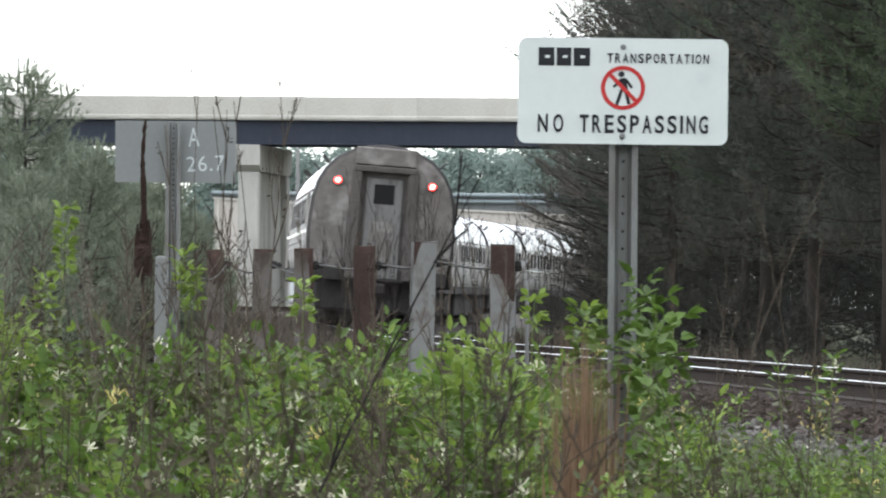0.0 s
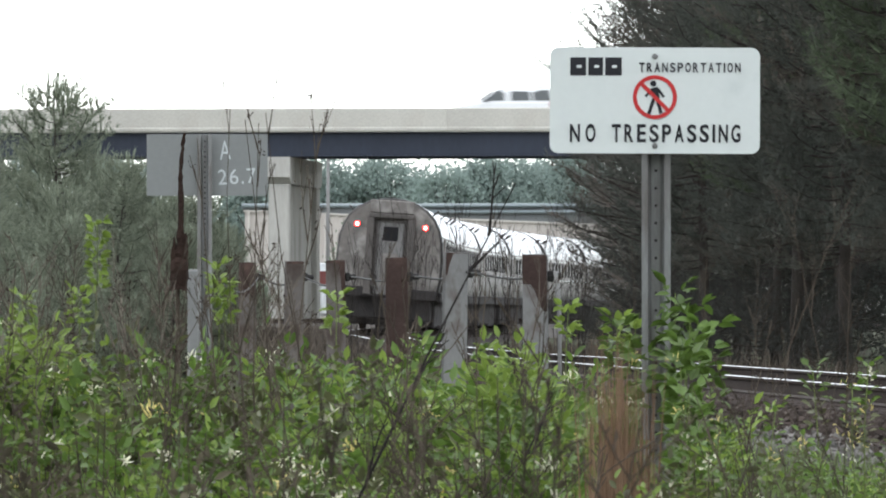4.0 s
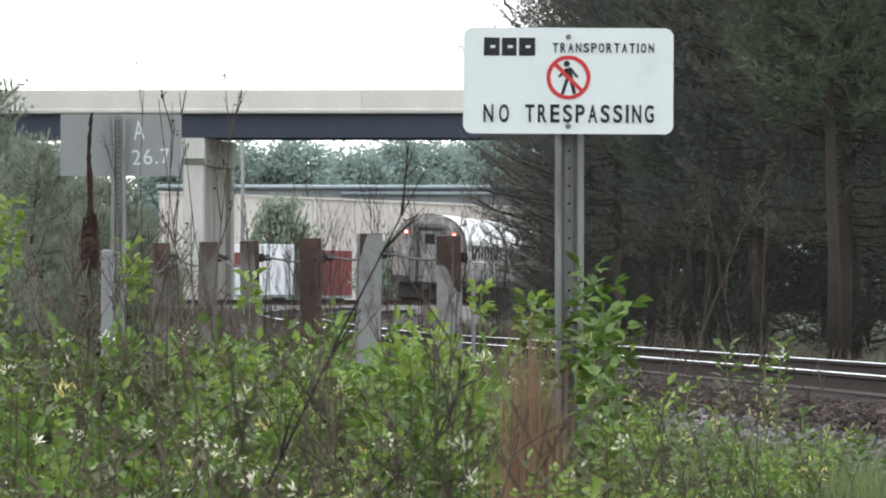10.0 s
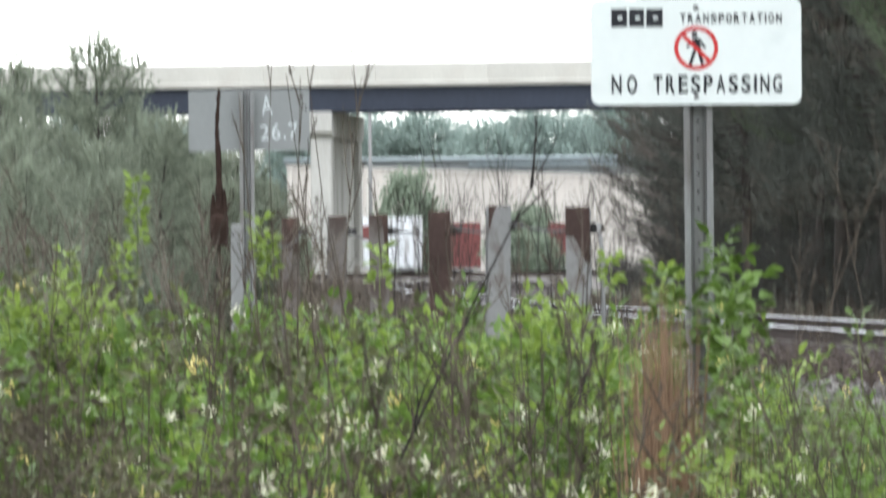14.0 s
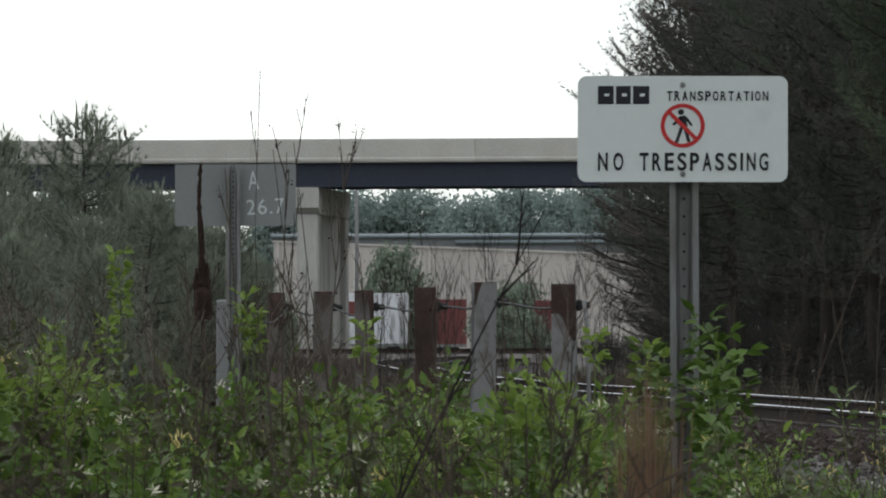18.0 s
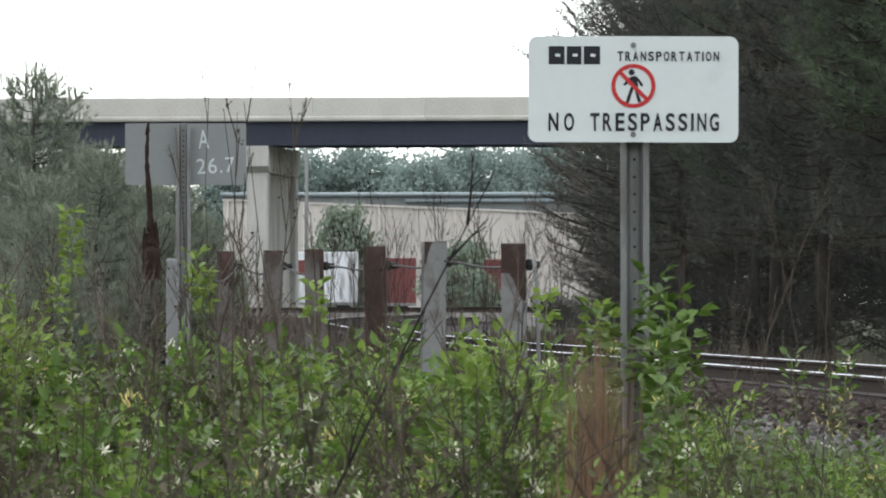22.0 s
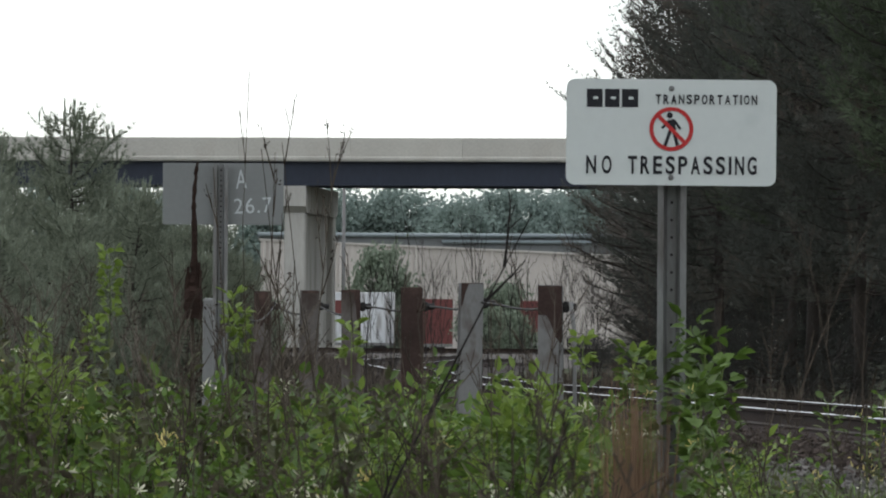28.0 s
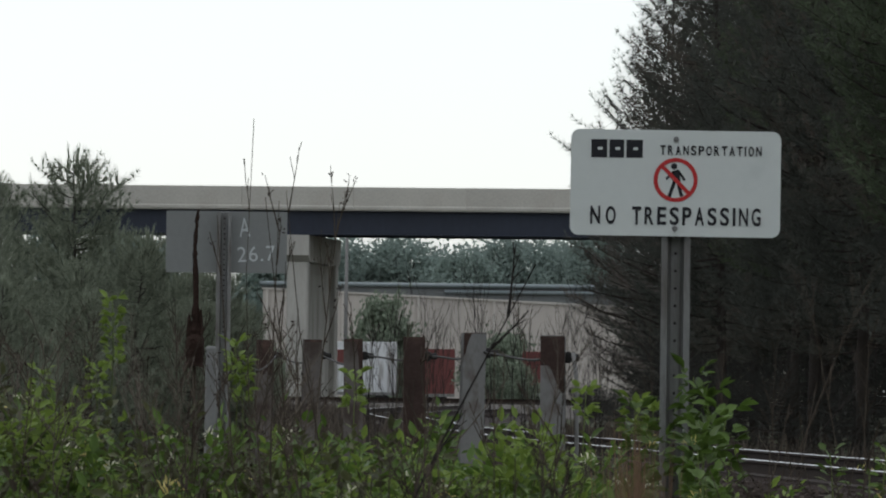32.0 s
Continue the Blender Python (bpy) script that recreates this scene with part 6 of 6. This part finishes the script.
def shoot(name, label, px, y, top_row, length, seed, mats, leaf, lean=0.0, bloom=0, side=0.0, category="shoot"):
    """An upright stem whose upper part carries pairs of broad leaves; its foot stands on the ground."""
    rng = np.random.default_rng(seed)
    x, top = spot(px, y), 1.6 - (top_row - 556) / 11500 * y
    g = ground_z(x, y)
    h = top - g
    t = thing(name, label, category, pose(x, y, g))
    pts = [np.array((lean * h * (k / 9) ** 2 + 0.006 * math.sin(k * 1.7 + seed), 0.01 * math.sin(k), h * k / 9)) for k in range(10)]
    v, f = tube([tuple(p) for p in pts], [0.0038 * (1 - 0.6 * k / 9) for k in range(10)], 5)
    put("stalk", mesh_of("stalk", v, f, M["stem_green"], smooth=True), t, "thin green stem")
    pos, ax = [], []
    m = max(4, int(length / (leaf * 0.42)))
    for k in range(m):
        u = 1 - (length / h) * k / m
        i = min(8, int(u * 9))
        b = pts[i] + (pts[i + 1] - pts[i]) * (u * 9 - i)
        a = k * 1.9 + rng.uniform(-0.4, 0.4)
        for sgn in (-1, 1):
            d = np.array((math.cos(a) * sgn, math.sin(a) * sgn, 0.35 + 0.5 * (k < 2)))
            for q in range(3 if side else 1):
                pos.append(b + d * (0.012 + side * rng.uniform(0.3, 1.0)))
                ax.append(d + rng.normal(size=3) * (0.25 + 0.5 * (q > 0)) - np.array((0, 0, 0.3 * (q > 0))))
    pos, ax = np.array(pos), np.array(ax)
    half = len(pos) // 2
    for mt, sl in ((mats[0], slice(0, half)), (mats[1], slice(half, None))):
        n = len(pos[sl])
        put("foliage", leaf_mesh("foliage", pos[sl], ax[sl], leaf * rng.uniform(0.75, 1.2, n), rng, M[mt], shape=LEAF * np.array((1.35, 1, 1)), flat=0.6), t, "broad pointed leaves")
    for q in range(bloom):
        b = pos[rng.integers(len(pos))]
        n = int(rng.integers(6, 11))
        put("blossom", leaf_mesh("blossom", b + rng.normal(size=(n, 3)) * 0.011, rng.normal(size=(n, 3)) * 0.6 + np.array((0, -0.3, 0.6)), rng.uniform(0.012, 0.022, n), rng, M["petal_white" if q % 2 else "petal_yellow"], shape=LEAF * np.array((0.6, 1, 1))), t, "trumpet blossoms")
    return t


# vines and shoots round the sign post and above the thicket
VINE = "broad-leaved green vine climbing beside the sign post"
for k, (px, y, top, length, leaf, lean, bloom) in enumerate(((1188, 18.7, 520, 0.2, 0.036, 0.01, 0), (1203, 18.6, 560, 0.2, 0.044, 0.02, 0), (1222, 18.5, 590, 0.16, 0.044, 0.03, 0), (1210, 18.4, 620, 0.2, 0.040, 0.0, 0), (1212, 17.9, 650, 0.22, 0.042, -0.01, 1), (1212, 17.7, 700, 0.2, 0.040, 0.01, 2), (1110, 18.9, 585, 0.14, 0.036, -0.01, 0), (1122, 18.7, 640, 0.16, 0.036, 0.01, 2), (1245, 17.8, 730, 0.16, 0.036, 0.0, 2))):
    shoot("climbing_vine", VINE, px, y, top, length, 480 + k, (G, G), leaf * 1.25, lean, bloom, 0.03, "vine")
for k, (px, y, top, length, leaf, lean, bloom) in enumerate(((1462, 16.5, 655, 0.16, 0.046, -0.02, 0), (1508, 16.3, 648, 0.22, 0.04, 0.03, 3), (1535, 16.6, 690, 0.22, 0.04, -0.03, 3), (1330, 16.4, 730, 0.2, 0.036, 0.04, 1), (1400, 16.2, 770, 0.2, 0.036, 0.02, 1), (1300, 16.0, 790, 0.2, 0.036, -0.03, 1), (1440, 16.0, 800, 0.2, 0.036, 0.02, 1), (1560, 16.2, 770, 0.2, 0.036, 0.02, 1))):
    shoot("honeysuckle_shoot", "honeysuckle shoot with yellow and white blossom beside the ballast", px, y, top, length, 580 + k, (G, D), leaf * 0.75, lean, bloom, 0.0)
TALL_SHOOT = None
for k, (px, y, top, length, leaf) in enumerate(((168, 23, 400, 0.24, 0.044), (385, 22, 478, 0.12, 0.05), (398, 22, 512, 0.14, 0.05), (597, 21.5, 532, 0.12, 0.055), (1004, 21, 552, 0.1, 0.05), (1090, 21, 570, 0.12, 0.05), (1122, 21, 582, 0.12, 0.05), (40, 22.5, 530, 0.14, 0.045), (140, 22.5, 520, 0.12, 0.042))):
    grown = shoot("leafy_shoot", "tall yellow-green leafy shoot rising from the thicket", px, y, top, length, 490 + k, (L, L), leaf * 0.8, 0.0, 0, 0.012)
    TALL_SHOOT = TALL_SHOOT or grown


def build_dead_stalk():
    """An old seed stalk: a long tapering spike with short side spikes at its foot."""
    y = 24.0
    x0, z0, z1 = spot(311, y), 1.67, 1.6 - (236 - 556) / 11500 * y
    t = thing("dead_seed_stalk", "dead dark brown seed stalk standing above the bushes", "weed", pose(x0, y, 0))
    rng = np.random.default_rng(9)

    def spike(pts, radii, name):
        v, f = tube(pts, radii, 9)
        v = [(p[0] + rng.normal() * 0.0015, p[1] + rng.normal() * 0.0015, p[2] + rng.normal() * 0.002) for p in v]
        put(name, mesh_of(name, v, f, M["seed_brown"], smooth=False), t)

    n = 40
    pts, rad = [], []
    for k in range(n):
        u = k / (n - 1)
        z = z0 + 0.02 + (z1 - z0 - 0.02) * u
        pts.append((0.004 * math.sin(u * 5) + (0.026 * max(0, u - 0.75) * 4) ** 1.2, 0, z))
        rad.append((0.019 * (1 - smooth(0.1, 0.42, u)) + 0.0145 * (1 - 0.62 * u)) * (0.85 + 0.3 * rng.uniform()))
    spike(pts, rad, "main_spike")
    for dx, h, zz in ((0.023, 0.20, 0.03), (-0.019, 0.16, 0.05), (0.009, 0.22, 0.02)):
        pts = [(dx * min(1, k / 3), -0.01 * k / 9, z0 + zz + h * k / 11) for k in range(12)]
        spike(pts, [0.0105 * (0.30 + 0.75 * math.sin(math.pi * min(1, 0.12 + k / 12.5))) for k in range(12)], "side_spike")
    v, f = tube([(0, 0, ground_z(x0, y)), (0.005, 0, 1.2), (0, 0, z0 + 0.04)], [0.008, 0.007, 0.007], 7)
    put("stem", mesh_of("stem", v, f, M["stem"]), t)
    return t


STALK = build_dead_stalk()

# dry weeds and twigs standing in front of the posts and in the thicket
def weed(px, y, top_row, seed, spread=0.45, mat="stem", thick=0.006, twigs=9, buds=1, lean=0.0, label="thin leafless brown weed with forking twigs", lean_y=0.0):
    x = spot(px, y)
    g = ground_z(x, y)
    h = 1.6 - (top_row - 556) / 11500 * y - g
    t = bare_plant("dry_weed", label, h * 1.0, spread, seed, mat, thick, twigs, buds, longest=0.014 * y)
    t.matrix_basis = pose(x, y, g, lean_y, lean, 0)
    t["group"] = "dry weeds"
    return t


weed(462, 20.5, 215, 601, 0.16, thick=0.006, twigs=4, buds=1)
weed(548, 27, 215, 602, 0.2, thick=0.007, twigs=9, buds=3)
weed(452, 22, 240, 603, 0.2, thick=0.006, twigs=4, lean=-3)
weed(690, 15.5, 440, 604, 0.5, thick=0.006, twigs=10, lean=6)


def leaning(px0, row0, px1, row1, y, seed, thick=0.006, twigs=8, spread=0.4, mat="stem"):
    """A stem that leans through two places of the reference view, y metres away, down to the ground."""
    k = (px1 - px0) / (row0 - row1)
    x1, z1 = spot(px1, y), 1.6 - (row1 - 556) / 11500 * y
    g = ground_z(x1, y)
    x0 = x1 - k * (z1 - g)
    t = bare_plant("dry_weed", "long leaning brown stem with bare twigs", math.hypot(x1 - x0, z1 - g), spread, seed, mat, thick, twigs, 0, longest=0.013 * y)
    t.matrix_basis = pose(x0, y, g, 0, math.degrees(math.atan(k)), 0)
    t["group"] = "dry weeds"


leaning(662, 860, 905, 320, 14.5, 605, 0.0085, 6, 0.35, "twig_dark")
leaning(668, 890, 838, 640, 13.5, 611, 0.0062, 5, 0.4, "twig_dark")
leaning(520, 880, 452, 400, 14.5, 612, 0.005, 5)
leaning(487, 600, 466, 208, 20, 613, 0.0055, 5, 0.22)
leaning(464, 600, 481, 72, 20, 622, 0.0034, 1, 0.15)
leaning(492, 570, 402, 208, 20.4, 618, 0.0050, 4, 0.22)
leaning(400, 700, 560, 500, 19, 619, 0.005, 7, 0.4)
leaning(420, 640, 590, 520, 30, 621, 0.005, 7, 0.4)
leaning(240, 880, 330, 590, 13.5, 614, 0.004, 6)
leaning(900, 880, 985, 600, 14.5, 615, 0.004, 6)
leaning(1380, 880, 1290, 610, 15.5, 616, 0.0045, 6)
leaning(1520, 880, 1480, 700, 15.5, 617, 0.004, 6)
weed(520, 16, 560, 606, 0.6, thick=0.006, lean=-8)
for k in range(42):
    weed(620 + k * 10.5 + veg.uniform(-14, 14), veg.uniform(60, 95), veg.uniform(350, 480), 620 + k, 0.28, "twig_dark", thick=0.0068, twigs=9, buds=2)
for k in range(22):
    weed(veg.uniform(-120, 1050), veg.uniform(12, 26), veg.uniform(430, 690), 800 + k, 0.55, thick=0.0042, twigs=11, buds=0, lean=veg.uniform(-10, 10))
for k in range(12):
    weed(veg.uniform(1180, 1620), veg.uniform(14, 22), veg.uniform(560, 760), 670 + k, 0.5, thick=0.0042, twigs=9, buds=0, lean=veg.uniform(-14, 14))
for px, y, top, sd, mt, th in ((1500, 76, 420, 703, "stem", 0.010), (1250, 92, 450, 704, "stem", 0.011), (1340, 88, 430, 705, "stem", 0.010), (1120, 120, 420, 706, "stem", 0.012)):
    weed(px, y, top, sd, 0.4, mt, th, 9, 0, label="bare thin sapling at the edge of the dark trees", lean=veg.uniform(-7, 7))
leaning(1386, 640, 1512, 230, 80, 701, 0.0095, 9, 0.4, "stem")
leaning(1440, 600, 1388, 330, 82, 702, 0.008, 6, 0.35, "stem")
leaning(1400, 640, 1600, 400, 84, 706, 0.010, 7, 0.4, "twig_dark")


def build_straw():
    """A clump of dry reddish grass."""
    rng = np.random.default_rng(77)
    for px, y, top, n, w in ((1090, 15.2, 588, 560, 0.055), (1106, 15.5, 625, 360, 0.05), (1070, 15.0, 690, 220, 0.055), (1220, 14.6, 800, 60, 0.05)):
        x = spot(px, y)
        g = ground_z(x, y)
        h = 1.6 - (top - 556) / 11500 * y - g
        t = thing("dry_grass_clump", "clump of tall reddish-brown dry grass", "grass", pose(x, y, g))
        s = Soup()
        for _ in range(n):
            b = rng.normal(size=2) * w * 0.4
            e = b + rng.normal(size=2) * w * 0.6
            hh = h * rng.uniform(0.45, 1.03) ** 0.7
            d = rng.uniform(0, math.pi)
            wx, wy = math.cos(d) * 0.0028, math.sin(d) * 0.0028
            m = (b + e) / 2 + rng.normal(size=2) * 0.01
            v = [(b[0] - wx, b[1] - wy, 0), (b[0] + wx, b[1] + wy, 0), (m[0] + wx, m[1] + wy, hh * 0.6), (m[0] - wx, m[1] - wy, hh * 0.6), (e[0], e[1], hh)]
            s.add(v, [(0, 1, 2, 3), (3, 2, 4)])
        put("grass_tuft", s.mesh("grass_tuft", M["straw"]), t)


build_straw()
for k in range(44):
    weed(veg.uniform(-150, 480) if k % 3 else veg.uniform(480, 1000), veg.uniform(6.0, 9.0) if k % 2 else veg.uniform(11, 14.5), veg.uniform(620, 800), 940 + k, 0.7, "stem", 0.0026 if k % 2 else 0.0032, 16, 0, veg.uniform(-14, 14))
for k in range(26):
    weed(veg.uniform(-120, 430), veg.uniform(19, 27), veg.uniform(440, 560), 1000 + k, 0.55, "stem_pale" if k % 2 else "stem", 0.004, 13, 1, veg.uniform(-10, 10))
for k in range(6):
    weed(veg.uniform(375, 530), veg.uniform(36, 56), veg.uniform(420, 510), 1040 + k, 0.5, "stem_pale" if k % 2 else "stem", 0.007, 13, 1, veg.uniform(-8, 8))
for k in range(16):
    weed(veg.uniform(-160, 330), veg.uniform(40, 75), veg.uniform(380, 500), 900 + k, 0.5, "stem_pale" if k % 3 == 0 else "stem", 0.009, 14, 1)


def build_grass():
    rng = np.random.default_rng(88)
    n = 6000
    y = rng.uniform(13, 46, n)
    px = rng.uniform(900, 1850, n)
    x = (px - 784) / 11500 * y
    pos = np.array([(a, b, ground_z(a, b)) for a, b in zip(x, y)])
    d = rng.normal(size=(n, 3)) * np.array((0.25, 0.25, 0)) + np.array((0, 0, 1))
    top = np.array([max(0.15, thicket_top(p, b, 20) - q) for p, b, q in zip(px, y, pos[:, 2])])
    ln = np.minimum(top, 0.95) * rng.uniform(0.5, 1.0, n)
    a, d, c = frames_of(d, rng)
    w = 0.004
    v = np.stack([pos - a * w, pos + a * w, pos + d * (ln * 0.6)[:, None] + a * w * 0.7, pos + d * (ln * 0.6)[:, None] - a * w * 0.7, pos + d * ln[:, None] + c * (ln * 0.1)[:, None] - a * w * 0.1, pos + d * ln[:, None] + c * (ln * 0.1)[:, None] + a * w * 0.1], 1)
    me = fast_mesh("grass", v, 6, [(0, 1, 2, 3), (3, 2, 5, 4)], M["grass"])
    tagged(put("grass", me), "tall thin green grass beside the ballast", "grass", kind="stuff")


build_grass()


def build_brush(seed, n, s0, s1, near, wide, tall):
    """Dead weeds along one shoulder of the line, from near to wide metres off its middle."""
    rng = np.random.default_rng(seed)
    s = rng.uniform(s0, s1, n)
    off = rng.uniform(near, wide, n)
    base = []
    for a, b in zip(s, off):
        x, y, _ = track_at(a, b)
        base.append((x, y, max(ground_z(x, y), rail_level(y) - 0.5)))
    pos = np.array(base)
    d = rng.normal(size=(n, 3)) * np.array((0.3, 0.3, 0)) + np.array((0, 0, 1))
    ln = tall * rng.uniform(0.4, 1.0, n) * (0.6 + 0.5 * np.sin(s * 0.7) ** 2) * (1 + 0.35 * ((s > 92) & (s < 165)))
    a, d, c = frames_of(d, rng)
    w = (0.006 + 0.00006 * pos[:, 1])[:, None]
    mid = pos + d * (ln * 0.55)[:, None]
    tip = pos + d * ln[:, None] + c * (ln * 0.25)[:, None]
    v = np.stack([pos - a * w, pos + a * w, mid + a * w * 0.7, mid - a * w * 0.7, tip - a * w * 0.15, tip + a * w * 0.15], 1)
    me = fast_mesh("dead_weeds", v, 6, [(0, 1, 2, 3), (3, 2, 5, 4)], M["dead_weed"])
    tagged(put("dead_weeds", me), "low grey-brown dead weeds beside the ballast", "weeds", kind="stuff")


build_brush(99, 12000, 66, 235, -4.4, -1.9, 0.72)
build_brush(98, 3500, 62, 175, 2.9, 5.4, 0.42)
for ob in scene.objects:
    if ob.parent and ob.name.split(".")[0] in STUFF_PARTS:
        ob["kind"] = "stuff"


# ---- what moves ----
def motions():
    for k, car in enumerate(CARS):
        walk(car, [(t, car_pose(TRAIN_S0 + TRAIN_V * t + 19.5 * k)) for t in range(0, 33)])

    def drive(thing_, t0, x0, speed):
        rows = []
        for t in range(0, 33):
            x = max(-150.0, x0 - speed * (t - t0))
            rows.append((t, on_bridge(x)))
        walk(thing_, rows)

    # plants that sway in the wind: seconds and millimetres at the tip; each turns about a place low in the bushes
    def sway(plant, gusts, low, high):
        rest = plant.matrix_basis.copy()
        z = low - rest.translation.z
        walk(plant, [(t, rest @ pose(0, 0, z) @ pose(0, 0, 0, 0, math.degrees(math.atan(mm / 1000 / (high - low))), 0) @ pose(0, 0, -z)) for t, mm in gusts])

    sway(STALK, [(0, -2), (0.5, 3), (1, -3), (1.5, 11), (2, 3), (2.5, 8), (3, 18), (3.5, 20), (4, 24), (4.5, 7), (6.5, 18), (7, 42), (7.5, 25), (8, 21), (8.5, 19), (9, 9), (9.5, 12), (10, 1), (10.5, 16), (11, 11), (13, 4), (16.5, -13), (17.5, -9), (18, -19), (18.5, -15), (19, -27), (19.5, -17), (20, -20), (21, -27), (22, -30), (23, -30), (23.5, -21), (24, -26), (24.5, -6), (26.5, -7), (27, 2), (27.5, -20), (28, 12), (28.5, -12), (29, 11), (29.5, 1), (31, -2), (32, 1)], 1.36, 2.27)
    sway(TALL_SHOOT, [(0, 7), (0.5, 11), (1.5, 16), (2.5, 10), (3.5, 6), (4.5, 3), (6.5, 1), (7.5, 2), (8.5, 7), (10.5, 7), (13, -5), (16.5, -16), (18, -20), (19, -21), (20, -14), (21, -18), (23, -13), (24, -15), (24.5, -11), (27.5, -20), (28, -8), (28.5, -14), (29, -1), (30, 6), (31, 4), (32, -8)], 1.3, 1.9)

    # bridge coordinates of the vehicles' middle at a known second
    drive(SUV, 4.0, SUV_AT, 16.2)
    drive(PICKUP, 7.0, PICKUP_AT, 13.9)


SUV_AT, PICKUP_AT = 8.8, 3.0
motions()
